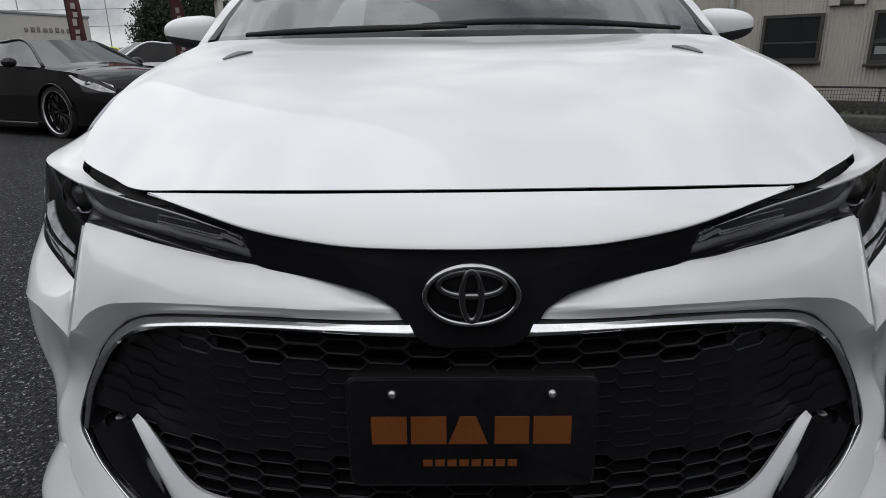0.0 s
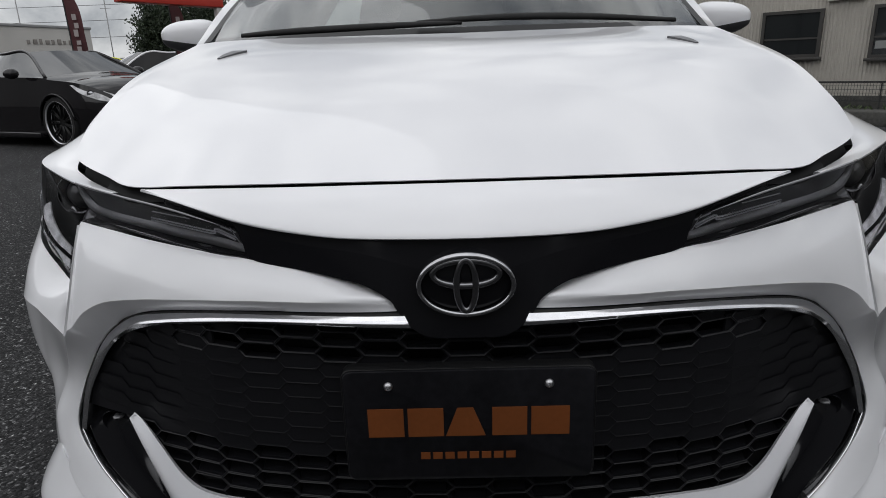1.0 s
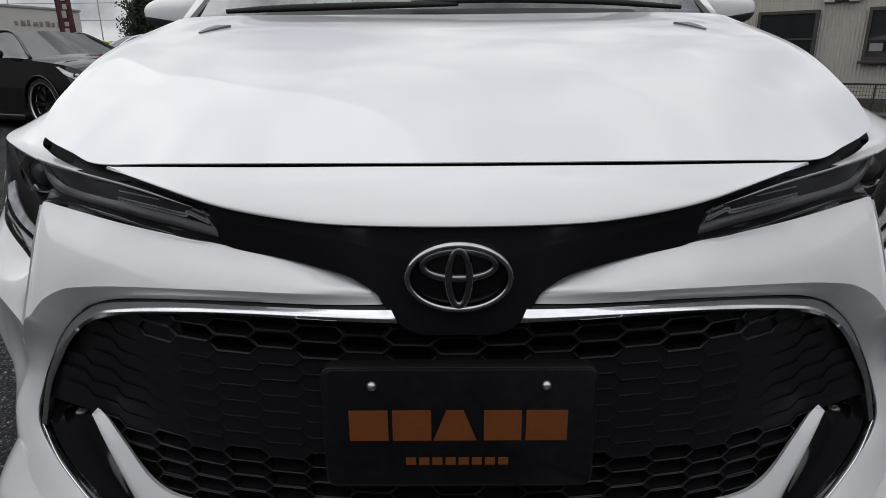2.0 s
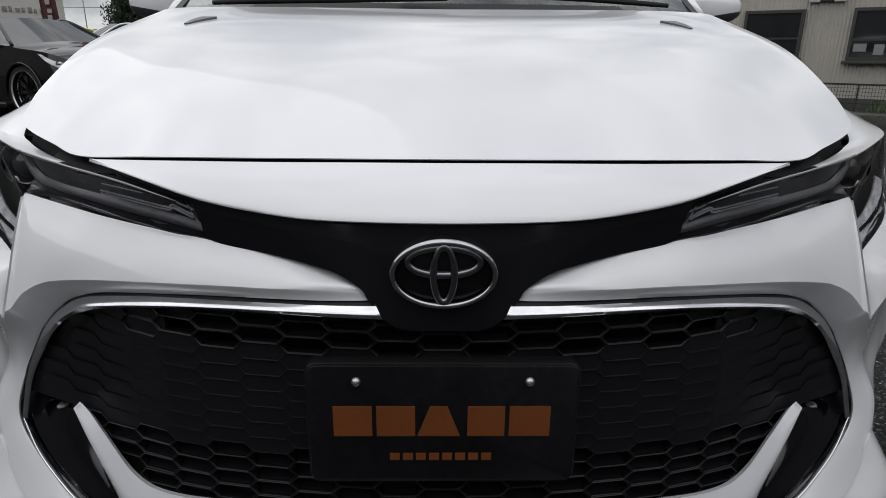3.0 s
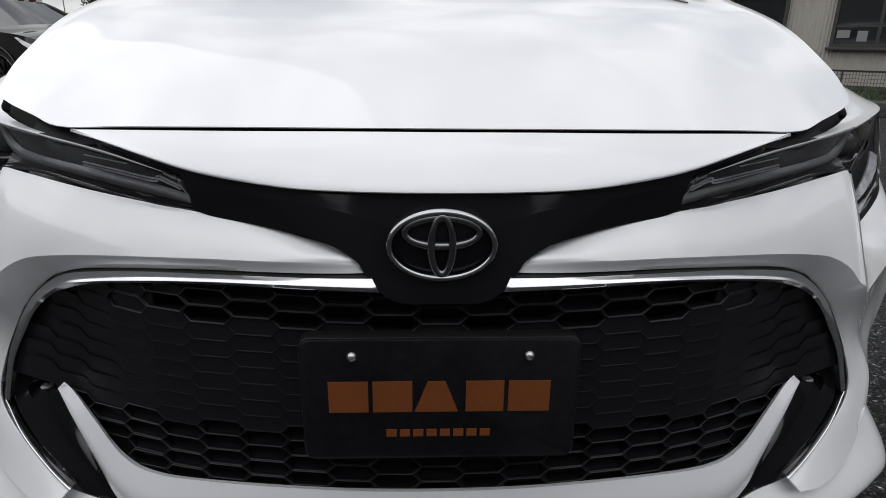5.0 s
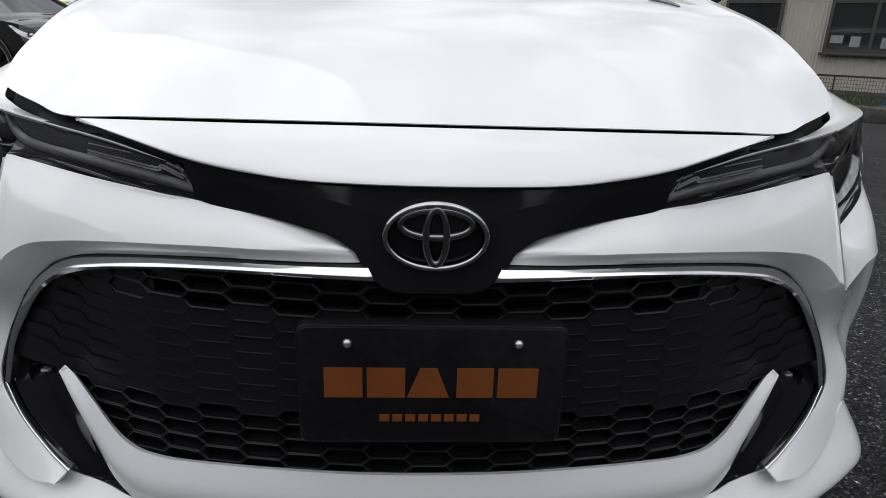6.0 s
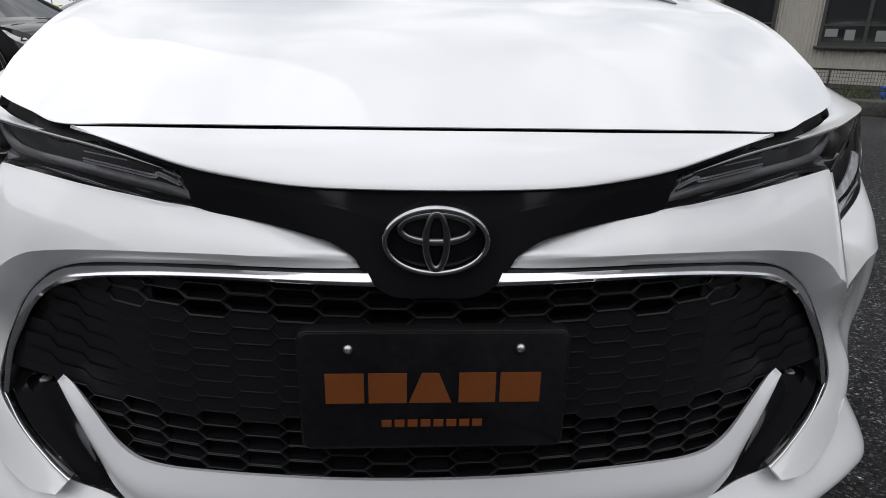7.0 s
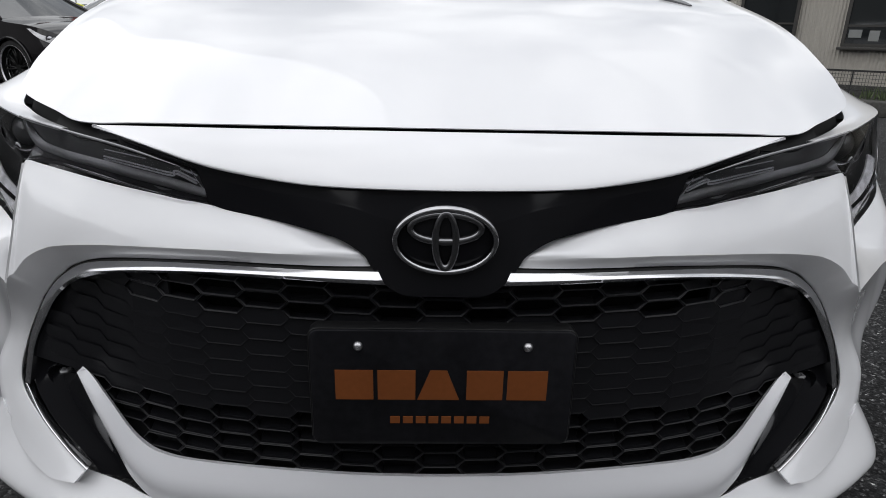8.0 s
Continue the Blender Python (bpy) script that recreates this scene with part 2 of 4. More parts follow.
# bonnet
hood_front = [(0, .119, .7995), (.24, .132, .798), (.40, .161, .7938), (.502, .2005, .788), (.565, .249, .7982), (.625, .303, .8065), (.662, .342, .8145), (.684, .378, .8240)]
hood_mid1 = [(0, .38, .908), (.20, .385, .907), (.34, .40, .902), (.44, .415, .897), (.53, .435, .89), (.60, .455, .883), (.66, .47, .876), (.70, .48, .870)]
hood_mid2 = [(0, .66, .982), (.20, .66, .982), (.34, .66, .980), (.44, .66, .976), (.53, .66, .970), (.60, .66, .962), (.66, .66, .954), (.698, .66, .944)]
hood_rear = [(0, .955, 1.027), (.18, .955, 1.028), (.32, .95, 1.028), (.42, .94, 1.028), (.50, .93, 1.027), (.56, .92, 1.025), (.61, .905, 1.022), (.640, .89, 1.017)]
part("hood", shell(loft([full(r) for r in (hood_front, hood_mid1, hood_mid2, hood_rear)], 65, 10), 0.0015, (0, -0.3, 1)), WHITE, car, "smooth white bonnet with soft cloud reflections")

# white nose panel under the bonnet's shut line
pan_top = [(0, .112, .7958), (.12, .115, .7955), (.24, .125, .7938), (.36, .146, .7912), (.44, .165, .7888), (.474, .175, .7873)]
pan_low = on([(0, .7365), (.13, .7365), (.21, .740), (.30, .7495), (.385, .7665), (.472, .7855)], .010)
pan_edge = on([(0, .7425), (.13, .7425), (.21, .7462), (.30, .7555), (.385, .7718), (.472, .7872)], .0)
pan_mid = [((a[0] + b[0]) / 2, (a[1] + b[1]) / 2 - .003 * (1 - (a[0] / .48) ** 2), (a[2] + b[2]) / 2 + .004 * (1 - (a[0] / .48) ** 2)) for a, b in zip(pan_top, pan_edge)]
part("nose_panel", shell(loft([full(r) for r in (pan_top, pan_mid, pan_edge, pan_low)], 61, 6), 0.002, (0, -1, 1)), WHITE, car)

# gloss black bar: from the strip over the lamps to the badge boss
BOSS = [(0, .6115), (.040, .6115), (.0615, .618), (.0775, .6325), (.0885, .6485), (.1005, .664)]
bar_low = on([(.29, .702), (.305, .727), (.324, .752), (.42, .766)], .008) + on([(.45, .768), (.475, .770)], .024)
bar_low = [(x, nose(x, z, o), z) for x, z, o in ((0, BOSS[0][1], -.014), *((x, z, -.014) for x, z in BOSS[1:4]), (*BOSS[4], -.015), (*BOSS[5], -.013), (.140, .681, -.003), (.215, .692, .007))] + bar_low
bar_top = on([(0, .741), (.03, .741), (.06, .741), (.08, .741), (.10, .741), (.125, .741), (.16, .741), (.22, .745), (.275, .752), (.30, .756), (.33, .762), (.42, .777)], .010) + on([(.45, .779), (.475, .780)], .026)
def bar_row(w, fwd):
    return [tuple(np.array(a) * (1 - w) + np.array(b) * w - (0, fwd * max(.15, 1 - a[0] / .32), 0)) for a, b in zip(bar_top, bar_low)]


part("grille_bar", shell(loft([full(r) for r in (bar_top, bar_row(.28, .0045), bar_row(.36, .0050), bar_row(.65, .003), bar_low)], 161, 4), 0.014), PIANO, car, "gloss black bar across the nose")
# near-black strips put the shade of the bonnet's open gaps into colour
gap_a = [(.44, .210, .782), (.502, .225, .782), (.565, .270, .790), (.620, .320, .798), (.655, .360, .805), (.664, .395, .806), (.666, .48, .84), (.668, .65, .90)]
gap_b = [(.47, .200, .764), (.530, .222, .764), (.598, .285, .767), (.640, .325, .770), (.670, .360, .776), (.688, .405, .780), (.690, .50, .80), (.692, .65, .85)]
for sgn in (1, -1):
    a, b = (gap_a, gap_b) if sgn > 0 else (flip(gap_a), flip(gap_b))
    part("bonnet_seal", shell(loft([a, b], 40, 1), 0.003, (0, 0, 1)), GAP_SHADE, car)

part("bonnet_seal", shell(loft([full([(p[0], p[1] + .03, p[2] + .002) for p in hood_front[:5]]), full([(p[0], p[1] - .004, p[2] - .022) for p in hood_front[:5]])], 50, 2), 0.006, (0, -1, 1)), GAP_SHADE, car)
# bumper cover: a fin over the grille, its brow, the recessed band round the grille and the corner
def offs(pts):
    return [(x, nose(x, z, o), z) for x, z, o in pts]


brow_in = offs([(.083, .6462, -.004), (.098, .6460, -.009), (.15, .6445, -.012), (.215, .642, -.012), (.2694, .6393, -.012), (.3395, .6327, -.011), (.4384, .6188, -.008), (.485, .6075, -.005), (.518, .594, -.001), (.5363, .584, .001), (.5505, .572, .003), (.5648, .5609, .004), (.585, .540, .006), (.6016, .5202, .007), (.6432, .448, .014), (.660, .382, .018), (.616, .337, .012), (.566, .304, .006), (.530, .283, .002)])
fin_top = on([(.0985, .657), (.108, .664), (.126, .671), (.197, .688), (.284, .7005), (.370, .707), (.470, .713), (.587, .719), (.626, .7195), (.634, .713)], .010)
fin_low = offs([(.095, .657, -.007), (.113, .6588, -.012), (.157, .660, -.018), (.21, .659, -.022), (.266, .6573, -.024), (.333, .6525, -.025), (.428, .643, -.027), (.4806, .6355, -.028), (.537, .6245, -.031), (.560, .617, -.034), (.5775, .6086, -.037), (.5954, .5965, -.040), (.6141, .5763, -.043), (.6318, .5579, -.044)])
ring_out = fin_low + [(.690, .238, .455), (.715, .222, .384), (.672, .166, .302), (.600, .112, .268), (.545, .090, .268)]
crest = offs([(.634, .715, .006), (.6245, .672, -.020), (.624, .615, -.036), (.6318, .5579, -.044)])
crest_back = [(.655, .315, .705), (.668, .305, .655), (.676, .290, .605), (.640, .200, .560)]
side_ridge = [crest[-1], (.700, .240, .552), (.776, .320, .545), (.860, .405, .548), (.888, .52, .556), (.895, .64, .56)]
side_up2 = [(.672, .275, .600), (.705, .33, .588), (.758, .385, .595), (.832, .448, .652), (.866, .56, .71), (.882, .66, .72)]
side_up1 = [((a[0] + b[0]) / 2 + c, (a[1] + b[1]) / 2 - .001, (a[2] + b[2]) / 2 + .001) for a, b, c in zip(side_up2, side_ridge, (.001, .003, .006, .006, .004, .003))]
side_lo1 = [(.690, .238, .455), (.740, .294, .445), (.808, .358, .436), (.868, .420, .447), (.888, .52, .45), (.891, .64, .46)]
side_lo2 = [(.715, .222, .384), (.746, .262, .37), (.785, .33, .36), (.825, .41, .35), (.84, .52, .34), (.86, .64, .33)]
side_lo3 = [(.710, .196, .335), (.738, .245, .315), (.765, .32, .30), (.80, .41, .29), (.83, .52, .28), (.85, .64, .26)]
for sgn in (1, -1):
    m = (lambda r: r) if sgn > 0 else flip
    bm = bmesh.new()
    ci, co = curve(brow_in, 145), curve(ring_out, 145)
    mix = lambda w, fwd: [tuple(np.array(p) * (1 - w) + np.array(q) * w + (0, -fwd, 0)) for p, q in zip(ci, co)]
    # the band round the grille, from its inner edge out to the fin's edge
    grid(bm, [m(r) for r in (ci, mix(.06, .002), mix(.6, .0), mix(.8, .0008), co)])
    # the fin above it, sharing that edge
    ft, fl = curve(fin_top, 105), co[:105]
    rows = []
    for k, w in enumerate((0, .04, .12, .25, .38, .5, .62, .75, .88, .95, 1)):
        row = []
        for u in range(105):
            p = np.array(ft[u]) * (1 - w) + np.array(fl[u]) * w + (0, -.006 * math.sin(math.pi * w), .004 * math.sin(math.pi * w))
            row.append(p)
        c = np.array(curve(crest, 101)[round(w * 100)]) if w < 1 else row[-1]
        shift = c - row[-1]
        rows.append([tuple(p + shift * max(0, (u - 74) / 30) ** 2) for u, p in enumerate(row)])
    grid(bm, [m([tuple(np.array(p) + (0, .012, -.004)) for p in rows[0]])] + [m(r) for r in rows])
    # the return behind the fin's outer edge, and a flange behind the corner
    edge = [r[-1] for r in rows]
    back = curve(crest_back, len(edge))
    grid(bm, [m(edge), m([tuple(np.array(p) * .92 + np.array(q) * .08 + (.004, 0, 0)) for p, q in zip(edge, back)]), m([tuple(np.array(p) * .6 + np.array(q) * .4 + (.005, 0, 0)) for p, q in zip(edge, back)]), m(back)])
    grid(bm, [m(co[124:]), m([(x + .006, y + .012, z) for x, y, z in co[124:]])])
    sr, s1, s2 = curve(side_ridge, 40), curve(side_lo1, 40), curve(side_lo2, 40)
    s3 = [tuple(2 * np.array(p) - np.array(q)) for p, q in zip(curve(side_lo3, 40), s2)]
    cols = [curve([sr[u], s1[u], s2[u], s3[u]], 25)[:21] for u in range(40)]
    shift = np.array(co[104:125]) - np.array(cols[0])
    cols = [[tuple(np.array(p) + d * max(0, 1 - u / 8) ** 2) for p, d in zip(c, shift)] for u, c in enumerate(cols)]
    grid(bm, [m(c) for c in cols])
    bmesh.ops.remove_doubles(bm, verts=bm.verts[:], dist=.0003)
    part("grille_surround", crisp(shell(bm, .004), m(co[:112])), WHITE, car)
    bm = loft([m(side_up2), m(side_up1), m(side_ridge)], 40, 5)
    part("bumper_side", shell(bm, .0015, (sgn, -.6, 0)), WHITE, car)

# chrome strip along the grille's upper edge, round its corner and down to the lower end
strip_out = offs([(.0795, .6425, -.016), (.150, .6402, -.016), (.2697, .6353, -.016), (.36, .6275, -.0145), (.4387, .6153, -.012), (.500, .600, -.008), (.543, .5755, -.004), (.577, .546, 0), (.605, .508, .005), (.6345, .452, .010), (.650, .384, .014)])
strip_ridge = offs([(.0735, .634, -.0245), (.148, .6337, -.0250), (.2681, .6297, -.0260), (.352, .6222, -.0275), (.430, .6108, -.0285), (.4875, .5955, -.0265), (.531, .5705, -.0190), (.565, .5405, -.007), (.592, .5045, 0), (.624, .4505, .006), (.640, .385, .011)])
strip_in = offs([(.071, .628, -.021), (.147, .628, -.021), (.2688, .6244, -.021), (.352, .6167, -.0215), (.4335, .6045, -.0225), (.487, .5885, -.020), (.5285, .566, -.012), (.5625, .537, -.005), (.5895, .5022, .002), (.6215, .449, .008), (.638, .384, .012)])
low_out = offs([(.650, .382, .014), (.614, .3405, .010), (.564, .306, .004), (.528, .285, 0)])
low_in = offs([(.6445, .3835, .013), (.6092, .3432, .008), (.5598, .3090, .002), (.5242, .2885, -.002)])
for sgn in (1, -1):
    m = (lambda r: r) if sgn > 0 else flip
    a, b, c = (curve(m(r), 121) for r in (strip_out, strip_ridge, strip_in))
    bm = bmesh.new()
    blend = lambda p, q, w: [tuple(np.array(i) * (1 - w) + np.array(j) * w) for i, j in zip(p, q)]
    vs = grid(bm, [[(x, y + .03, z) for x, y, z in a], a, blend(a, b, .5), blend(a, b, .92), blend(b, c, .12), c, [(x, y + .03, z) for x, y, z in c]])
    for k in (0, -1):
        bm.faces.new([r[k] for r in vs])
    bmesh.ops.recalc_face_normals(bm, faces=bm.faces[:])
    part("chrome_strip", crisp(crisp(bm, a, .0003), c, .0003), CHROME, car, "satin chrome strip edging the grille")
    # black ribbon draws in the shade line above the chrome strip
    shade_edge = [(p[0], p[1] + .002, p[2]) for p in a]
    lift = [tuple(np.array(p) + (np.array(p) - np.array(q)) / max(1e-6, np.linalg.norm(np.array(p) - np.array(q))) * .0032 + (0, .001, 0)) for p, q in zip(shade_edge, c)]
    part("strip_gasket", ribbon(bmesh.new(), lift, shade_edge, .0002, .02), RUBBER, car)
    bm = ribbon(bmesh.new(), curve(m(low_out), 24), curve(m(low_in), 24), .002, .015)
    part("chrome_strip", bm, CHROME, car)

# grille honeycomb and its dark cavity
cav_top = on([(0, .66), (.2, .655), (.40, .64), (.53, .60), (.60, .53), (.63, .45), (.62, .38)], .075)
cav_low = on([(0, .27), (.2, .27), (.35, .27), (.44, .275), (.50, .29), (.56, .31), (.60, .33)], .06)
part("grille_cavity", shell(loft([full(cav_top), full(cav_low)], 60, 8), .004), VOID, car)


def face(x, z):
    """The honeycomb's front: almost flat in the middle, following the nose towards the corners."""
    a, b = .034 - .014 * min(1, max(0, (z - .52) / .08)) * max(0, 1 - (x / .35) ** 2) + .27 * x * x + 1.5 * max(0, abs(x) - .30) ** 2, nose(x, z, .010)
    return (a + b - math.sqrt((a - b) ** 2 + .015 ** 2)) / 2 + .002 + .006 * min(1, max(0, (.46 - z) / .08))


def mesh_edge(z):
    """Half the width of the grille opening at a height."""
    return float(np.interp(z, [.384, .449, .502, .5385, .5675, .5885, .6045, .617], [.648, .6275, .5915, .556, .523, .487, .4335, .35]))


def honeycomb():
    bm = bmesh.new()
    px, pz, dx = .0572, .0235, .011
    for i in range(-11, 12):
        for j in range(0, 16):
            cx, cz = i * px, .3103 + j * pz + (pz / 2 if i % 2 else 0)
            ax = abs(cx)
            top = .631 - .03 * (ax / .45) ** 2
            edge = mesh_edge(cz) - .02 - 1.2 * max(0, .44 - cz)
            if cz > top or ax > edge + .01 or cz < .325 + .5 * max(0, ax - .36):
                continue
            shut = .425 < cz < .576 or (ax > (.42 if cz > .576 else .36) and cz > .42)
            hw, hh = px / 2, pz / 2
            hexa = [(-hw - dx / 2, 0), (-hw + dx / 2, hh), (hw - dx / 2, hh), (hw + dx / 2, 0), (hw - dx / 2, -hh), (-hw + dx / 2, -hh)]
            low = max(.03, 1 - max(0, ax - .31) / .14) if shut else 1

            def ring(k, kz, off, lean=0.0, lip=0.0):
                return [bm.verts.new((cx + u * k, face(cx + u * k, cz) + off + lean * w * kz - (lip if w < 0 else 0), cz + w * kz)) for u, w in hexa]
            if shut:
                rings = [ring(1.0, 1.0, .001, .068 * low), ring(.98, .93, .001, .068 * low, .0005 * low), ring(.955, .84, .001, .068 * low)]
                bm.faces.new(rings[-1])
            else:
                rings = [ring(1.0, 1.0, .0010), ring(.960, .925, 0), ring(.935 if cz > .5 else .945, .80 if cz > .5 else .87, .0020 if cz > .5 else .0010), ring(.95, 1.15 if cz > .5 else 1.32, .024)]
            for p, q in zip(rings, rings[1:]):
                for k in range(6):
                    bm.faces.new((p[k], p[(k + 1) % 6], q[(k + 1) % 6], q[k]))
    bmesh.ops.recalc_face_normals(bm, faces=bm.faces[:])
    return bm


part("grille_mesh", honeycomb(), MESH, car, "black honeycomb grille insert", smooth=False)
# closed outer ends of the insert, a smooth sheet behind the cells
for sgn in (1, -1):
    bm = bmesh.new()
    rows = []
    for k in range(31):
        z = .425 + (.606 - .425) * k / 30
        x1 = mesh_edge(z) + .004
        x0 = .36
        rows.append([(sgn * (x0 + (x1 - x0) * u / 40), face(x0 + (x1 - x0) * u / 40, z) + .0045, z) for u in range(41)])
    grid(bm, rows)
    part("insert_end", shell(bm, .004), MESH, car)

# white blade that sweeps under the grille
blade_in = [(0, .339), (.14, .338), (.30, .335), (.390, .335), (.436, .353), (.478, .400), (.507, .432), (.523, .4425)]
blade_out = [(0, .250), (.15, .250), (.30, .252), (.40, .256), (.445, .284), (.473, .330), (.504, .382), (.530, .435)]
bl_mid = [((a + c) / 2, (b + d) / 2) for (a, b), (c, d) in zip(blade_in, blade_out)]
part("grille_blade", shell(loft([full(on(blade_in, .002)), full(on(bl_mid, -.010)), full(on(blade_out, .0))], 81, 5), .010), PANEL, car, "satin white blade under the grille")

# fog lamp pods
pod_a = [(.636, .44), (.637, .386), (.600, .342), (.556, .309), (.527, .285), (.515, .270)]
pod_b = [(.53, .445), (.525, .41), (.505, .370), (.475, .322), (.445, .284), (.42, .250)]
for sgn in (1, -1):
    m = (lambda r: r) if sgn > 0 else flip
    pm = [((a + c) / 2, (b + d) / 2) for (a, b), (c, d) in zip(pod_a, pod_b)]
    part("fog_lamp_pod", shell(loft([m(offs([(x, z, o + d) for (x, z), d in zip(r, (.032, .006, 0, 0, 0, 0))])) for r, o in ((pod_a, .018), (pm, .030), (pod_b, .022))], 24, 6), .004), PIANO, car)
    fy = nose(.585, .408, .034)
    bm = spin(bmesh.new(), [(.0005, .012), (.010, .010), (.016, .003), (.0185, -.003), (.020, -.001), (.0205, .012)], 28, "y", (sgn * .590, fy, .398))
    part("fog_lamp_bowl", bm, PIANO, car)
    bm = spin(bmesh.new(), [(.0005, -.009), (.004, -.008), (.007, -.004), (.008, .004)], 20, "y", (0, 0, 0))
    bmesh.ops.transform(bm, matrix=Matrix.Translation((sgn * .579, fy - .004, .408)) @ Matrix.Diagonal((1.2, 1, .5, 1)), verts=bm.verts[:])
    part("fog_lamp", bm, LAMP_FOG, car, "small clear fog lamp")

# lower lip
lip_a = [(0, nose(0, .252, .004), .252), (.20, nose(.2, .252, .004), .252), (.40, nose(.4, .258, .004), .258), (.48, .098, .266), (.585, .140, .273), (.668, .172, .310), (.705, .205, .346), (.755, .32, .33), (.82, .52, .29)]
lip_b = [(0, -.03, .205), (.20, -.02, .204), (.40, .012, .205), (.50, .05, .208), (.60, .100, .218), (.695, .142, .246), (.750, .190, .262), (.80, .32, .26), (.85, .52, .25)]
lip_c = [(0, -.02, .175), (.20, -.01, .175), (.40, .02, .175), (.50, .06, .176), (.60, .11, .182), (.690, .155, .216), (.745, .200, .236), (.795, .33, .235), (.845, .53, .225)]
part("front_lip", shell(loft([full(r) for r in (lip_a, lip_b, lip_c)], 101, 6), .006), WHITE, car, "white lower lip spoiler")

# badge: oval rings on the boss
def oval(bm, cx, cz, rx, rz, w, y, proud, deep=.004, n=64, taper=0.0):
    o = [(cx + rx * math.cos(2 * math.pi * k / n), y, cz + rz * math.sin(2 * math.pi * k / n)) for k in range(n + 1)]
    i = [(cx + (rx - w) * math.cos(2 * math.pi * k / n), y, cz + (rz - w * (1 + taper)) * math.sin(2 * math.pi * k / n)) for k in range(n + 1)]
    return ribbon(bm, o, i, proud, deep)


by, bz = .012, .6835
badge = new("badge")
badge.parent = car
badge["label"] = "oval chrome badge on a black disc"
bm = bmesh.new()
spin(bm, [(.0005, 0), (.056, .002), (.060, .004), (.062, .020)], 64, "y", (0, 0, 0))
for v in bm.verts:
    v.co = Vector((v.co.x, v.co.y + by + .003, v.co.z * .70 + bz))
part("disc", bm, PIANO, badge)
part("outer_ring", oval(bmesh.new(), 0, bz, .0635, .0430, .0080, by, .0045), BADGE, badge)
part("upright_oval", oval(bmesh.new(), 0, bz, .0170, .0388, .0100, by - .001, .0035), BADGE_DARK, badge)
part("level_oval", oval(bmesh.new(), 0, bz + .0155, .0468, .0215, .0095, by, .003), BADGE_DARK, badge)

# printed plate on its holder
plate = new("plate")
plate.parent = car
plate["label"] = "black display plate with orange block shapes"
def rounded(x0, x1, y0, y1, z0, z1, r):
    bm = bmesh.new()
    ring = [(cx + r * math.cos(a), cz + r * math.sin(a)) for cx, cz, a0 in ((x1 - r, z1 - r, 0), (x0 + r, z1 - r, 90), (x0 + r, z0 + r, 180), (x1 - r, z0 + r, 270)) for a in [radians(a0 + 15 * k) for k in range(7)]]
    mx, mz, e = (x0 + x1) / 2, (z0 + z1) / 2, min(.001, (y1 - y0) / 3)
    rows = [[(mx + (x - mx) * .995, y0, mz + (z - mz) * .992) for x, z in ring], [(x, y0 + e, z) for x, z in ring], [(x, y1, z) for x, z in ring]]
    vs = grid(bm, rows, closed=True)
    bm.faces.new(vs[0])
    bm.faces.new(vs[-1])
    bmesh.ops.recalc_face_normals(bm, faces=bm.faces[:])
    return bm


bm = rounded(-.168, .168, .006, .026, .404, .572, .014)
part("holder", bm, SATIN, plate)
bm = rounded(-.165, .165, .0015, .0045, .4065, .5710, .012)
part("board", bm, PLATE, plate)
for x in (-.105, .105):
    bm = spin(bmesh.new(), [(.0005, -.0015), (.0018, -.002), (.0024, -.0045), (.0042, -.0036), (.0058, -.0015), (.0064, .002)], 16, "y", (x, .001, .550))
    part("screw", bm, STEEL, plate)
def print_block(x0, x1, lean=0.0):
    """A flat printed block, its upper corners drawn in by lean."""
    bm = box(bmesh.new(), x0, x1, .0006, .002, .4745, .5165)
    for v in bm.verts:
        if v.co.z > .5:
            v.co.x += lean if v.co.x < (x0 + x1) / 2 else -lean
    part("print_block", bm, ORANGE, plate, smooth=False)


for x0, x1, lean in ((-.1345, -.087, 0), (-.0815, -.034, 0), (-.0315, .0215, .016), (.0305, .0765, 0), (.082, .1325, 0)):
    print_block(x0, x1, lean)
for k in range(8):
    part("print_bar", box(bmesh.new(), -.066 + k * .0164, -.0535 + k * .0164, .0006, .002, .4395, .4495), ORANGE, plate, smooth=False)

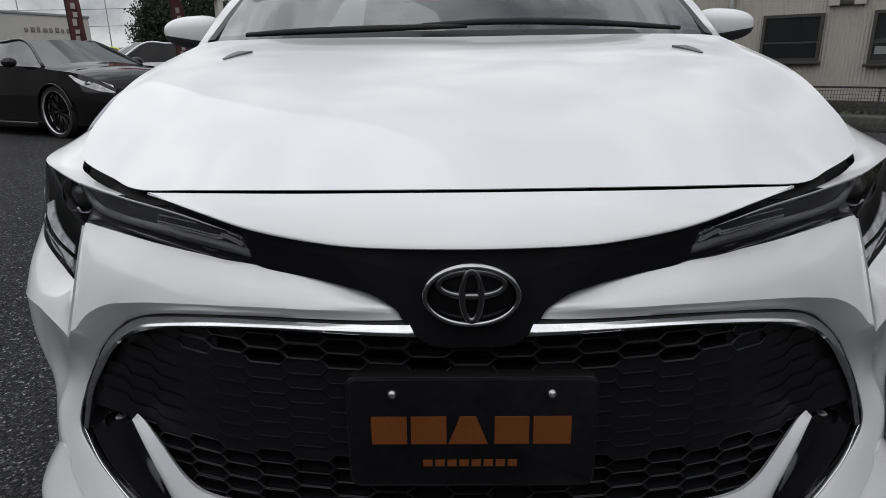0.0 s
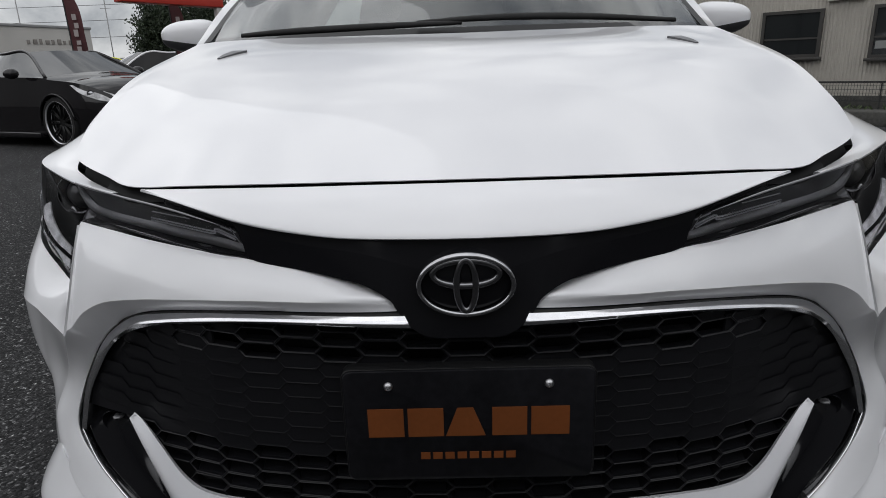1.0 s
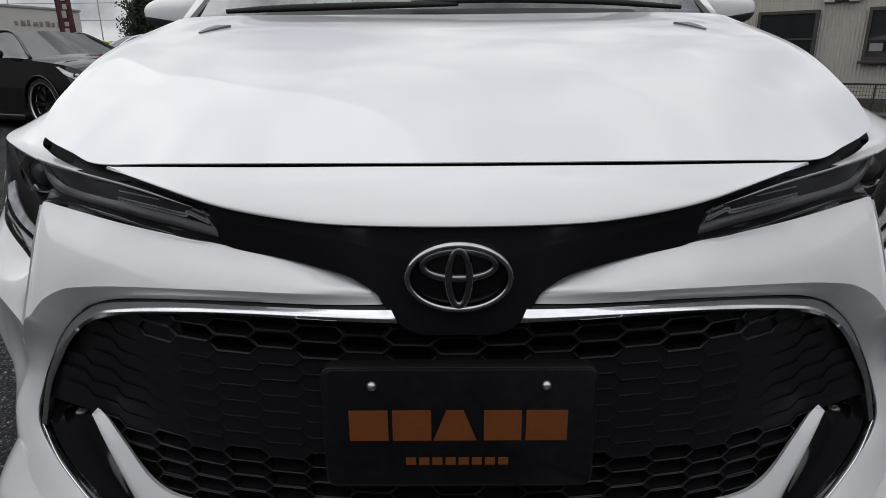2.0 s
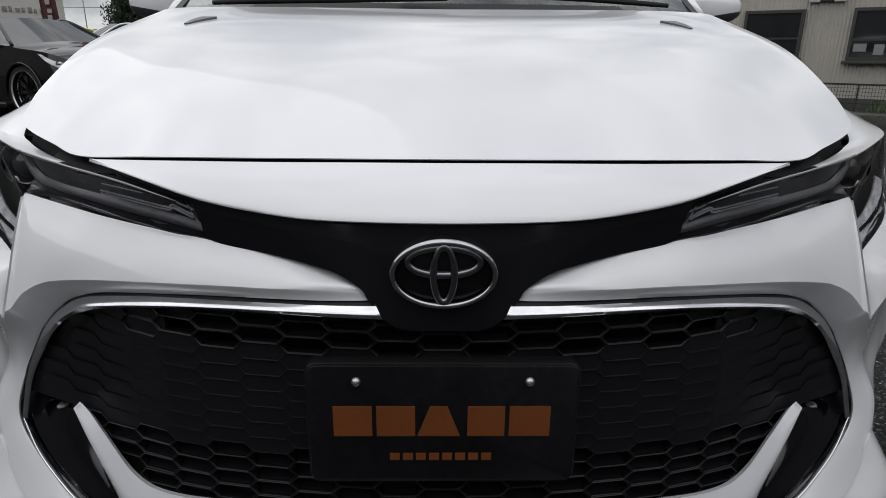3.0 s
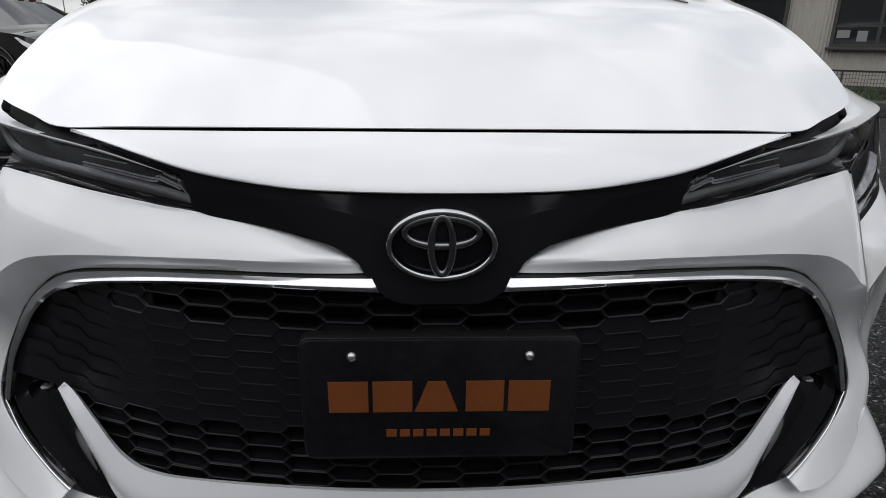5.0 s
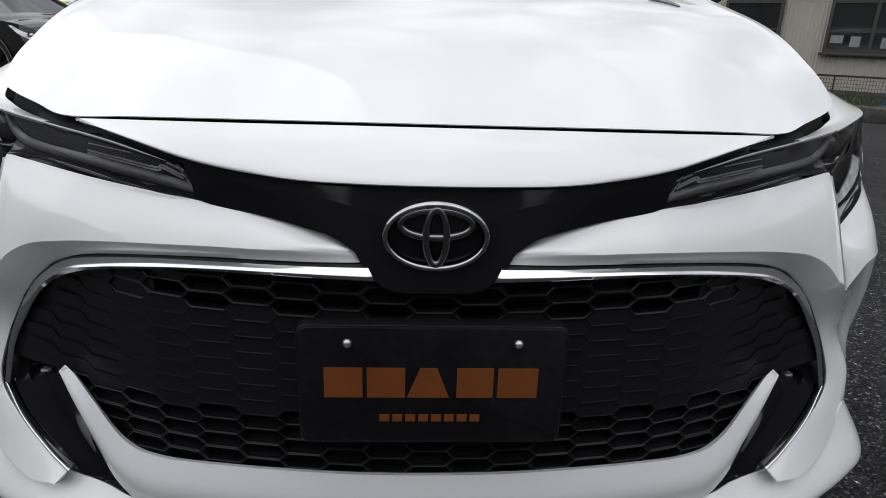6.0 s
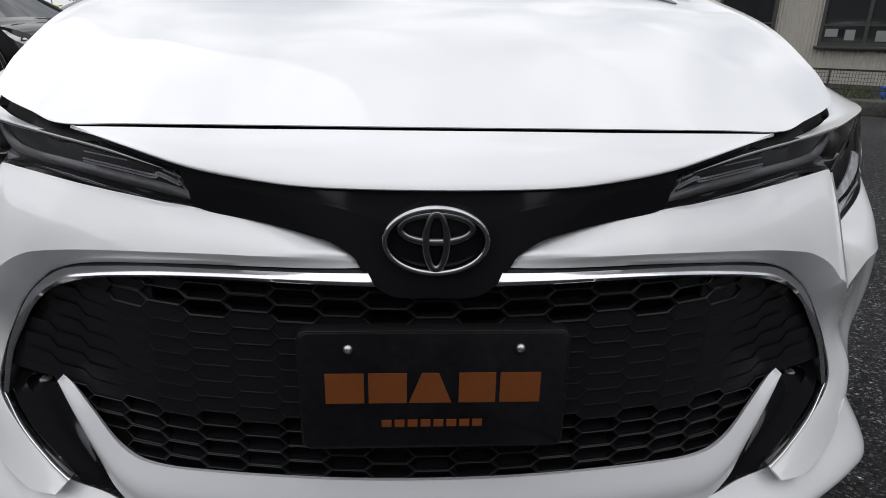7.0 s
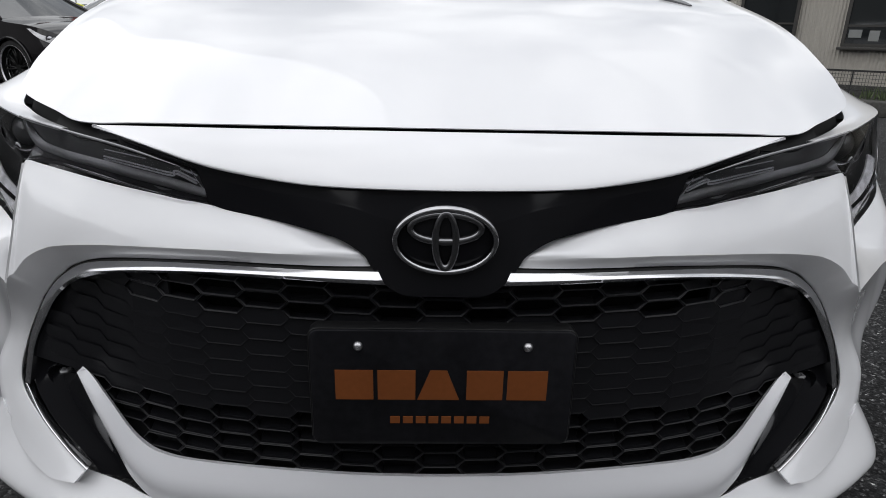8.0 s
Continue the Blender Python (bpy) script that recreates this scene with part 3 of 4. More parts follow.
# head lamps
l_top = [(.322, .100, .752), (.40, .130, .765), (.514, .194, .779), (.60, .255, .786), (.68, .322, .791), (.755, .40, .793), (.819, .478, .785), (.831, .470, .725), (.822, .444, .668), (.748, .390, .592)]
l_low = [(.293, .088, .703), (.345, .100, .707), (.42, .13, .717), (.50, .174, .726), (.57, .22, .729), (.622, .252, .724), (.645, .275, .705), (.660, .292, .66), (.690, .325, .615), (.735, .372, .586)]
for sgn in (1, -1):
    m = (lambda r: r) if sgn > 0 else flip
    lamp = new("head_lamp")
    lamp.parent = car
    lamp["label"] = "dark swept-back headlamp under a clear lens"
    mid = [((a[0] + b[0]) / 2, (a[1] + b[1]) / 2 - .006, (a[2] + b[2]) / 2) for a, b in zip(l_top, l_low)]
    ob = part("lens", shell(loft([m([(x, y, z - .007) for x, y, z in l_top]), m(mid), m(l_low)], 60, 5), .003), LENS, lamp)
    ob.visible_shadow = False
    part("lens_seal", tube(bmesh.new(), curve(m([(x, y + .020, z - .006) for x, y, z in l_low[:7]]), 40), .005, 8), VOID, lamp)
    back = lambda r, d: [(x, y + d, z) for x, y, z in r]
    part("housing", shell(loft([m([(x, y + .012, z - .012) for x, y, z in l_top]), m([((3 * a[0] + b[0]) / 4, (3 * a[1] + b[1]) / 4 + .110, (3 * a[2] + b[2]) / 4 - .006) for a, b in zip(l_top, l_low)]), m(back(mid, .135)), m(back(l_low, .012))], 60, 6), .004), LAMP_DARK, lamp)
    shift = lambda r, n: [tuple(np.array(p) + q) for p, q in zip(r, n)]
    g_line = [(.6407, .3044, .774), (.634, .299, .758), (.618, .286, .7447), (.590, .263, .7378), (.540, .2227, .7358), (.473, .1817, .7320), (.407, .1494, .7255), (.348, .1273, .7177), (.309, .116, .7082)]
    g_side = [(-.006, -.001, 0), (-.0055, -.001, .003), (-.004, -.001, .006), (-.001, -.001, .0075)] + [(0, -.001, .0075)] * 5
    u_top = [(.652, .314, .776), (.646, .307, .7755), (.632, .296, .775), (.605, .270, .7745), (.550, .230, .772), (.480, .188, .768), (.410, .150, .763), (.352, .128, .752), (.325, .118, .744)]
    g_up, g_dn = shift(g_line, g_side), shift(g_line, [(-a, b, -c) for a, b, c in g_side])
    part("upper_panel", shell(loft([m(u_top), m(shift(g_up, [(0, .004, -.002)] * 9))], 50, 4), .005), LAMP_GREY, lamp)
    part("light_guide", shell(loft([m(g_up), m(shift(g_line, [(0, -.005, 0)] * 9)), m(g_dn)], 60, 4), .005), LAMP_GUIDE, lamp, "grey light guide curving round the projector")
    h_top = shift(g_dn[2:], [(0, -.002, -.001)] * 7)
    h_low = [(.618, .262, .7265), (.574, .238, .7245), (.520, .198, .7220), (.467, .1650, .7170), (.420, .142, .7120), (.376, .1230, .7070), (.302, .103, .6960)]
    h_mid = [((a[0] + b[0]) / 2, (a[1] + b[1]) / 2 - .003, (a[2] + b[2]) / 2 + .001) for a, b in zip(h_top, h_low)]
    part("lower_guide", shell(loft([m(h_top), m(h_mid), m(h_low)], 40, 3), .005), LAMP_LOW, lamp)
    bead = curve([(.4586, .163, .7458), (.4063, .139, .7407), (.3559, .120, .7344), (.349, .118, .7371), (.3419, .116, .7362), (.3192, .109, .727)], 79)
    for zoff in (.0016, -.0020):
        bm = bmesh.new()
        for px, py, pz in bead:
            box(bm, sgn * px - .0009, sgn * px + .0009, py - .0015, py + .001, pz + zoff - .0009, pz + zoff + .0009)
        tube(bm, [(sgn * x, y + .001, z + zoff - .0008) for x, y, z in bead], .0005, 5)
        tagged(part("bead_row", bm, LAMP_BEAD, lamp, smooth=False), kind="stuff")
    bm = bmesh.new()
    for k in range(34):
        w = k / 33
        px, py, pz = .4563 - .0654 * w, .163 - .030 * w, .7567 - .0054 * w
        box(bm, sgn * px - .0006, sgn * px + .0006, py - .001, py + .001, pz - .0006, pz + .0006)
    for k in range(14):
        w = k / 13
        box(bm, sgn * (.338 - .020 * w) - .0007, sgn * (.338 - .020 * w) + .0007, .111 - .003 * w, .113 - .003 * w, .7425 - .008 * w, .7445 - .008 * w)
    tagged(part("bead_row", bm, LAMP_BEAD, lamp, smooth=False), kind="stuff")
    edge_pts = [(.333, .097, .749), (.3634, .106, .7567), (.404, .122, .7653), (.448, .142, .772), (.497, .170, .7765), (.554, .208, .781), (.628, .268, .784)]
    part("lens_edge", tube(bmesh.new(), curve(m(edge_pts), 40), [.0004 + .0014 * min(1, k / 14) for k in range(40)], 8), LAMP_TRIM, lamp)
    clip = tube(bmesh.new(), curve(m([(.632, .262, .739), (.640, .268, .744), (.648, .276, .741)]), 12), [.0008, .0010, .0014, .0018, .002, .002, .002, .0018, .0016, .0014, .001, .0008], 8)
    part("lens_clip", clip, LAMP_TRIM, lamp)
    turn = Matrix.Translation((sgn * .679, .352, .7515)) @ Matrix.Rotation(sgn * radians(-6), 4, "Z") @ Matrix.Rotation(radians(-8), 4, "X")
    bm = spin(bmesh.new(), [(.026, .018), (.0325, .002), (.0345, -.004), (.0355, .002), (.036, .03)], 40, "y")
    bmesh.ops.transform(bm, matrix=turn, verts=bm.verts[:])
    part("projector_bezel", bm, LAMP_DARK, lamp)
    bm = spin(bmesh.new(), [(.0005, -.004), (.012, -.001), (.022, .007), (.027, .018)], 40, "y")
    bmesh.ops.transform(bm, matrix=turn, verts=bm.verts[:])
    part("projector_lens", bm, LAMP_GREY, lamp)
    # thin silver ring, thickened below to shape in the bright sky-lit arc
    ring_at = [radians(90 + 6 * k) for k in range(61)]
    arc = [(.0335 * math.cos(a), -.004, .0335 * math.sin(a)) for a in ring_at]
    bm = tube(bmesh.new(), arc, [.0005 + .0014 * max(0, math.cos(a - radians(270 + sgn * -25))) ** 2 for a in ring_at], 6)
    bmesh.ops.transform(bm, matrix=turn, verts=bm.verts[:])
    part("projector_ring", bm, LAMP_SILVER, lamp)
    b_a = [(.811, .470, .715), (.806, .460, .686), (.787, .445, .655), (.757, .425, .633)]
    b_b = [(.831, .476, .705), (.826, .465, .676), (.8005, .445, .642), (.759, .420, .619)]
    b_c = [(.8275, .462, .664), (.806, .443, .635), (.7615, .417, .610)]
    b_d = [(.830, .458, .652), (.806, .437, .620), (.762, .411, .596)]
    part("indicator_band", shell(loft([m(b_a), m(b_b)], 20, 3), .003), LAMP_BAND, lamp)
    part("indicator_band", shell(loft([m(b_c), m(b_d)], 20, 3), .003), LAMP_BAND, lamp)

f_in = [(.530, .213, .7770), (.590, .270, .7795), (.645, .325, .7870), (.685, .378, .7990), (.704, .480, .838), (.712, .65, .900), (.704, .80, .945), (.67, .93, .985)]
f_out = [(.538, .206, .7770), (.62, .264, .7825), (.730, .373, .7895), (.812, .472, .795), (.829, .550, .8075), (.842, .66, .823), (.868, .85, .868), (.880, 1.05, .903)]
f_mid = [((a[0] + b[0]) / 2, (a[1] + b[1]) / 2, (a[2] + b[2]) / 2 + c) for a, b, c in zip(f_in, f_out, (.0004, .0006, .001, .003, .004, .002, .002, .002))]
f_s1 = [(.819, .475, .779), (.842, .56, .780), (.860, .67, .785), (.880, .85, .828), (.886, 1.05, .85)]
f_s2 = [(.829, .474, .715), (.850, .55, .705), (.874, .66, .70), (.888, .85, .72), (.892, 1.05, .74)]
f_s3 = [(.818, .455, .650), (.850, .53, .670), (.878, .64, .69), (.890, .85, .69), (.893, 1.05, .70)]


def sheet(name, curves, n, drop, material, parent):
    """A panel pressed from thin sheet over curves, with an inner face set off by drop and closed edges."""
    top = [curve(r, n) for r in curves]
    cols = [curve([r[u] for r in top], 4 * (len(top) - 1) + 1) for u in range(n)]
    inner = [[tuple(np.array(p) + drop) for p in c] for c in cols]
    bm = bmesh.new()
    vs, ws = grid(bm, cols), grid(bm, [list(reversed(c)) for c in inner])
    for a, b in zip(vs, vs[1:]):
        k = vs.index(a)
        for q in (0, -1):
            c, d = ws[k][-1 - q], ws[k + 1][-1 - q]
            bm.faces.new((a[q], b[q], d, c) if q else (b[q], a[q], c, d))
    bmesh.ops.recalc_face_normals(bm, faces=bm.faces[:])
    return part(name, bm, material, parent)


# wings
for sgn in (1, -1):
    m = (lambda r: r) if sgn > 0 else flip
    sheet("wing", [m(f_in), m(f_mid), m(f_out)], 70, (0, .001, -.003), WHITE, car)
    sheet("wing_side", [m(f_out[3:]), m(f_s1), m(f_s2), m(f_s3)], 40, (-sgn * .003, .001, 0), WHITE, car)


def car_sides(bm, m, stations, arches, radius, nu=140):
    """Body sides as lofted sections (y, shoulder x, shoulder z, waist x, sill x, sill z), with wheel openings left free."""
    rows = []
    for u in range(nu):
        y, sx, sz, wx, lx, lz = np.array(curve(stations, nu)[u]) if u == 0 else rows_c[u]
        if u == 0:
            rows_c = curve(stations, nu)
        rows.append(curve([(sx, y, sz), (wx, y, (sz * .62 + lz * .38)), (wx - .006, y, sz * .35 + lz * .65), (lx, y, lz)], 22))
    vs = [[bm.verts.new(m(p)) for p in r] for r in rows]
    for i in range(nu - 1):
        for j in range(21):
            c = [(rows[i][j][k] + rows[i + 1][j + 1][k]) / 2 for k in range(3)]
            if any((c[1] - a) ** 2 + (c[2] - radius) ** 2 < (radius + .035) ** 2 for a in arches):
                continue
            bm.faces.new((vs[i][j], vs[i + 1][j], vs[i + 1][j + 1], vs[i][j + 1]))
    loose = [v for v in bm.verts if not v.link_faces]
    bmesh.ops.delete(bm, geom=loose, context="VERTS")


def wheel(parent, at, radius, width, rim_mat, lip_mat, spokes, sgn):
    """One wheel with tyre, rim lip and spokes; its face looks to sgn * x."""
    w = new("wheel")
    w.parent = parent
    w.location = at
    h = width / 2
    rr = radius * .84
    tyre = spin(bmesh.new(), [(rr, -h), (radius * .96, -h), (radius, -h * .7), (radius, h * .7), (radius * .96, h), (rr, h)], 48, "x")
    part("tyre", tyre, RUBBER, w)
    barrel = spin(bmesh.new(), [(rr * .90, sgn * h * .1), (rr * .93, sgn * h * .15), (rr * .955, sgn * h * .88)], 48, "x")
    part("barrel", barrel, rim_mat, w)
    step = [(sgn * h * .34, rr * .925 * math.cos(a), rr * .925 * math.sin(a)) for a in [2 * math.pi * k / 48 for k in range(49)]]
    part("rim_step", tube(bmesh.new(), step, rr * .022, 6), lip_mat, w)
    lip = spin(bmesh.new(), [(rr * .955, sgn * h * .86), (rr * .965, sgn * h * .98), (rr * .99, sgn * h * 1.03), (rr * 1.01, sgn * h * .9), (rr * .99, -sgn * h * .8)], 48, "x")
    part("rim", lip, lip_mat, w)
    bm = spin(bmesh.new(), [(.001, sgn * h * .55), (rr * .16, sgn * h * .55), (rr * .2, sgn * h * .35), (rr * .2, 0)], 24, "x")
    for k in range(spokes):
        for d in (-.10, .10):
            a = 2 * math.pi * k / spokes + d
            p0 = Vector((sgn * h * .45, math.cos(a - d * .5) * rr * .15, math.sin(a - d * .5) * rr * .15))
            p1 = Vector((sgn * h * .50, math.cos(a) * rr * .92, math.sin(a) * rr * .92))
            tube(bm, [p0, (p0 + p1) / 2 - Vector((sgn * .01, 0, 0)), p1], rr * .045, 6)
    part("spokes", bm, rim_mat, w)
    bm = spin(bmesh.new(), [(.001, 0), (rr * .88, 0)], 32, "x")
    part("brake_disc", bm, RIM_DARK, w)
    return w


STATIONS = [(.60, .872, .705, .885, .85, .24), (.80, .885, .85, .892, .86, .20), (1.10, .88, .93, .893, .86, .19), (1.9, .875, .95, .895, .86, .18),
            (2.8, .87, .97, .893, .86, .19), (3.4, .86, .99, .893, .86, .21), (3.9, .82, 1.0, .87, .83, .26), (4.25, .70, 1.0, .76, .74, .32)]
for sgn in (1, -1):
    bm = bmesh.new()
    car_sides(bm, (lambda p: p) if sgn > 0 else (lambda p: (-p[0], p[1], p[2])), STATIONS, (.955, 3.595), .32)
    part("body_side", bm, WHITE, car)
    for y in (.955, 3.595):
        wheel(car, (sgn * .785, y, .32), .32, .215, RIM_DARK, STEEL, 5, sgn)
bm = bmesh.new()
box(bm, -.72, .72, .35, 4.2, .22, .60, .03)
part("underbody", bm, VOID, car)
tail = [[(-.70, 4.25, z0), (0, 4.36, z0), (.70, 4.25, z0)] for z0 in (.32, .6, .8, 1.0)]
part("tailgate", shell(loft(tail, 24, 4), .01, (0, 1, 0)), WHITE, car)

# cabin
ws_base = [(0, 1.01, 1.030), (.30, 1.02, 1.030), (.54, 1.07, 1.030), (.725, 1.20, 1.032)]
ws_top = [(0, 1.80, 1.405), (.24, 1.805, 1.402), (.44, 1.83, 1.395), (.580, 1.87, 1.385)]
ws_mid = [((a[0] + b[0]) / 2 * 1.02, (a[1] + b[1]) / 2 - .02, (a[2] + b[2]) / 2 + .02) for a, b in zip(ws_base, ws_top)]
ob = part("windscreen", shell(loft([full(ws_base), full(ws_mid), full(ws_top)], 41, 6), .005, (0, -1, 1)), GLASS, car, "windscreen reflecting the cloudy sky")
ob.visible_shadow = False
frit_in = [(0, 1.035, 1.046), (.29, 1.045, 1.046), (.51, 1.09, 1.046), (.655, 1.21, 1.054)]
part("windscreen_edge", shell(loft([full(ws_base), full(frit_in)], 41, 2), .003, (0, -1, 1)), SATIN, car)
roof0 = ws_top
roof1 = [(0, 2.5, 1.455), (.24, 2.5, 1.45), (.46, 2.5, 1.435), (.61, 2.5, 1.405)]
roof2 = [(0, 3.3, 1.43), (.24, 3.3, 1.425), (.44, 3.3, 1.41), (.58, 3.3, 1.38)]
roof3 = [(0, 3.85, 1.35), (.24, 3.85, 1.345), (.40, 3.84, 1.33), (.50, 3.82, 1.30)]
part("roof", shell(loft([full(r) for r in (roof0, roof1, roof2, roof3)], 31, 8), .02, (0, 0, 1)), WHITE, car)
part("rear_window", shell(loft([full([(0, 3.86, 1.34), (.3, 3.855, 1.335), (.49, 3.83, 1.295)]), full([(0, 4.27, 1.0), (.35, 4.25, 1.0), (.66, 4.18, 1.0)])], 25, 5), .006, (0, 1, 1)), DARKGLASS, car)
for sgn in (1, -1):
    m = (lambda r: r) if sgn > 0 else flip
    part("pillar", shell(loft([m([(.743, 1.20, 1.030), (.705, 1.50, 1.190), (.585, 1.87, 1.388)]), m([(.800, 1.24, 1.010), (.752, 1.53, 1.190), (.620, 1.90, 1.390)])], 20, 3), .02, (sgn, -1, .5)), WHITE, car)
    part("pillar_seal", shell(loft([m([(.718, 1.195, 1.038), (.680, 1.495, 1.200), (.563, 1.865, 1.392)]), m([(.742, 1.198, 1.033), (.704, 1.498, 1.194), (.584, 1.867, 1.391)])], 20, 2), .006, (sgn, -1, .5)), SATIN, car)
    part("side_window", shell(loft([m([(.795, 1.26, 1.0), (.735, 1.62, 1.23), (.625, 2.0, 1.385), (.61, 2.9, 1.39), (.55, 3.6, 1.32)]), m([(.80, 1.25, .95), (.80, 1.7, .955), (.80, 2.2, .96), (.80, 3.0, .985), (.74, 3.8, 1.0)])], 40, 6), .005, (sgn, 0, .5)), DARKGLASS, car)
    part("waist", shell(loft([m([(.80, 1.10, .95), (.80, 2.2, .958), (.80, 3.0, .985), (.70, 4.2, 1.0)]), m([(.88, 1.08, .93), (.874, 2.2, .952), (.868, 3.0, .975), (.74, 4.2, 1.0)])], 30, 2), .006, (0, 0, 1)), WHITE, car)
    part("corner_cap", shell(loft([m([(.67, .92, .995), (.735, 1.10, 1.015), (.79, 1.25, 1.012)]), m([(.878, 1.04, .935), (.87, 1.14, .94), (.80, 1.27, .95)])], 12, 3), .005, (0, 0, 1)), WHITE, car)
# scuttle, wipers
part("scuttle", shell(loft([full([(0, .965, 1.012), (.4, .955, 1.012), (.64, .90, 1.0)]), full([(0, 1.03, 1.034), (.4, 1.05, 1.030), (.725, 1.20, 1.026)])], 31, 3), .01, (0, 0, 1)), SATIN, car)
for pts in ([(.02, 1.02, 1.056), (-.20, 1.00, 1.052), (-.42, .985, 1.046), (-.56, .99, 1.040)], [(-.10, 1.03, 1.060), (.12, 1.015, 1.066), (.34, 1.005, 1.060), (.58, 1.01, 1.044)]):
    bm = tube(bmesh.new(), curve(pts, 20), [.006 + .004 * math.sin(math.pi * k / 19) for k in range(20)], 8, .8)
    part("wiper", bm, RUBBER, car, "black wiper arm and blade")
bm = box(bmesh.new(), -.62, .62, 1.10, 1.75, .93, .97, .02)
part("dashboard", bm, CABIN, car)
bm = box(bmesh.new(), -.70, .70, 1.7, 3.6, .4, .8, .03)
part("cabin_floor", bm, CABIN, car)
for x in (-.36, .36):
    bm = box(bmesh.new(), x - .24, x + .24, 2.15, 2.30, .7, 1.12, .05)
    box(bm, x - .13, x + .13, 2.22, 2.32, 1.15, 1.32, .04)
    part("seat", bm, CABIN, car)
bm = box(bmesh.new(), -.62, .62, 3.05, 3.25, .6, 1.30, .05)
part("rear_seat", bm, CABIN, car)
bm = shell(loft([[(-.44, 1.22, .985), (-.30, 1.22, .985)], [(-.36, 1.40, 1.16), (-.29, 1.40, 1.16)]], 6, 3), .004)
part("paper", bm, PAPER, car, "pale sheet lying on the dashboard")
# door mirrors
for sgn in (1, -1):
    bm = bmesh.new()
    bmesh.ops.create_uvsphere(bm, u_segments=28, v_segments=18, radius=1)
    for v in bm.verts:
        p = v.co
        sq = lambda a, e: math.copysign(abs(a) ** e, a)
        v.co = Vector((sgn * (.935 + .100 * sq(p.x, .75)), 1.60 + .075 * sq(p.y, .8), 1.075 + .055 * sq(p.z, .7) * (1 - .22 * p.x)))
    bmesh.ops.bisect_plane(bm, geom=bm.verts[:] + bm.edges[:] + bm.faces[:], plane_co=(sgn * .935, 1.6, 1.052), plane_no=(-sgn * .16, 0, 1))
    under = bm.copy()
    dark = lambda f: f.calc_center_median().z < 1.052 + .16 * (sgn * f.calc_center_median().x - .935)
    bmesh.ops.delete(bm, geom=[f for f in bm.faces if dark(f)], context="FACES")
    bmesh.ops.delete(under, geom=[f for f in under.faces if not dark(f)], context="FACES")
    mir = part("door_mirror", bm, WHITE, car, "white door mirror with a dark lower cover")
    part("lower_cover", under, COVER, mir, "dark grey lower cover")
    bm = bmesh.new()
    tube(bm, [(sgn * .80, 1.60, .985), (sgn * .85, 1.60, 1.0), (sgn * .91, 1.60, 1.018)], [.03, .028, .03], 12)
    box(bm, min(sgn * .855, sgn * .925), max(sgn * .855, sgn * .925), 1.54, 1.655, 1.012, 1.036, .010)
    part("mirror_base", bm, SATIN, mir)
    # small grey wedge near the bonnet's rear corner
    bm = shell(loft([[(sgn * .470, .735, .9955), (sgn * .494, .708, .988), (sgn * .514, .682, .9795)], [(sgn * .502, .738, .9955), (sgn * .514, .710, .988), (sgn * .521, .684, .9795)]], 10, 2), .008, (0, 0, 1))
    part("washer_nozzle", bm, LAMP_GUIDE, car)

# ---------------------------------------------------------------- ground
def asphalt():
    """Dark bitumen with packed stones, some of them pale, worn patches and a rough relief."""
    m = mat("worn_asphalt", (0.032, 0.032, 0.033), 0.85, spec=0.15, grain=0.35, grain_scale=160, stain=0.3, stain_scale=0.7)
    t = m.node_tree
    b = t.nodes["Principled BSDF"]
    co = t.nodes.new("ShaderNodeTexCoord")
    warp = t.nodes.new("ShaderNodeTexNoise")
    warp.inputs["Scale"].default_value, warp.inputs["Detail"].default_value = 120, 2
    t.links.new(co.outputs["Object"], warp.inputs["Vector"])
    add = t.nodes.new("ShaderNodeVectorMath")
    add.operation = "MULTIPLY_ADD"
    add.inputs[1].default_value = (0.012, 0.012, 0.012)
    t.links.new(warp.outputs["Color"], add.inputs[0])
    t.links.new(co.outputs["Object"], add.inputs[2])
    height = None
    old = b.inputs["Base Color"].links[0].from_socket
    for scale, pale in ((110, 0.94), (210, 0.90)):
        v = t.nodes.new("ShaderNodeTexVoronoi")
        v.voronoi_dimensions = "2D"
        v.inputs["Scale"].default_value = scale
        t.links.new(add.outputs[0], v.inputs["Vector"])
        sep = t.nodes.new("ShaderNodeSeparateColor")
        t.links.new(v.outputs["Color"], sep.inputs["Color"])
        ramp = t.nodes.new("ShaderNodeValToRGB")
        e = ramp.color_ramp.elements
        e[0].position, e[0].color = 0.0, (0.45, 0.45, 0.45, 1)
        e[1].position, e[1].color = 1.0, (5.0, 5.0, 4.9, 1)
        k = e.new(pale - 0.02)
        k.color = (1.15, 1.15, 1.15, 1)
        k = e.new(pale + 0.03)
        k.color = (3.4, 3.4, 3.35, 1)
        t.links.new(sep.outputs["Red"], ramp.inputs["Fac"])
        mx = t.nodes.new("ShaderNodeMix")
        mx.data_type, mx.blend_type = "RGBA", "MULTIPLY"
        mx.inputs["Factor"].default_value = 1.0
        t.links.new(old, mx.inputs["A"])
        t.links.new(ramp.outputs["Color"], mx.inputs["B"])
        old = mx.outputs["Result"]
        height = v if height is None else height
    t.links.new(old, b.inputs["Base Color"])
    bp = t.nodes.new("ShaderNodeBump")
    bp.invert = True
    bp.inputs["Strength"].default_value, bp.inputs["Distance"].default_value = 0.7, 0.004
    t.links.new(height.outputs["Distance"], bp.inputs["Height"])
    t.links.new(bp.outputs["Normal"], b.inputs["Normal"])
    return m


ASPHALT = asphalt()


def rise(y):
    """The car park climbs gently away from the white car, then lies level."""
    return .006 * min(24, max(0, y - 6.0)) if y > 6.0 else 0.0


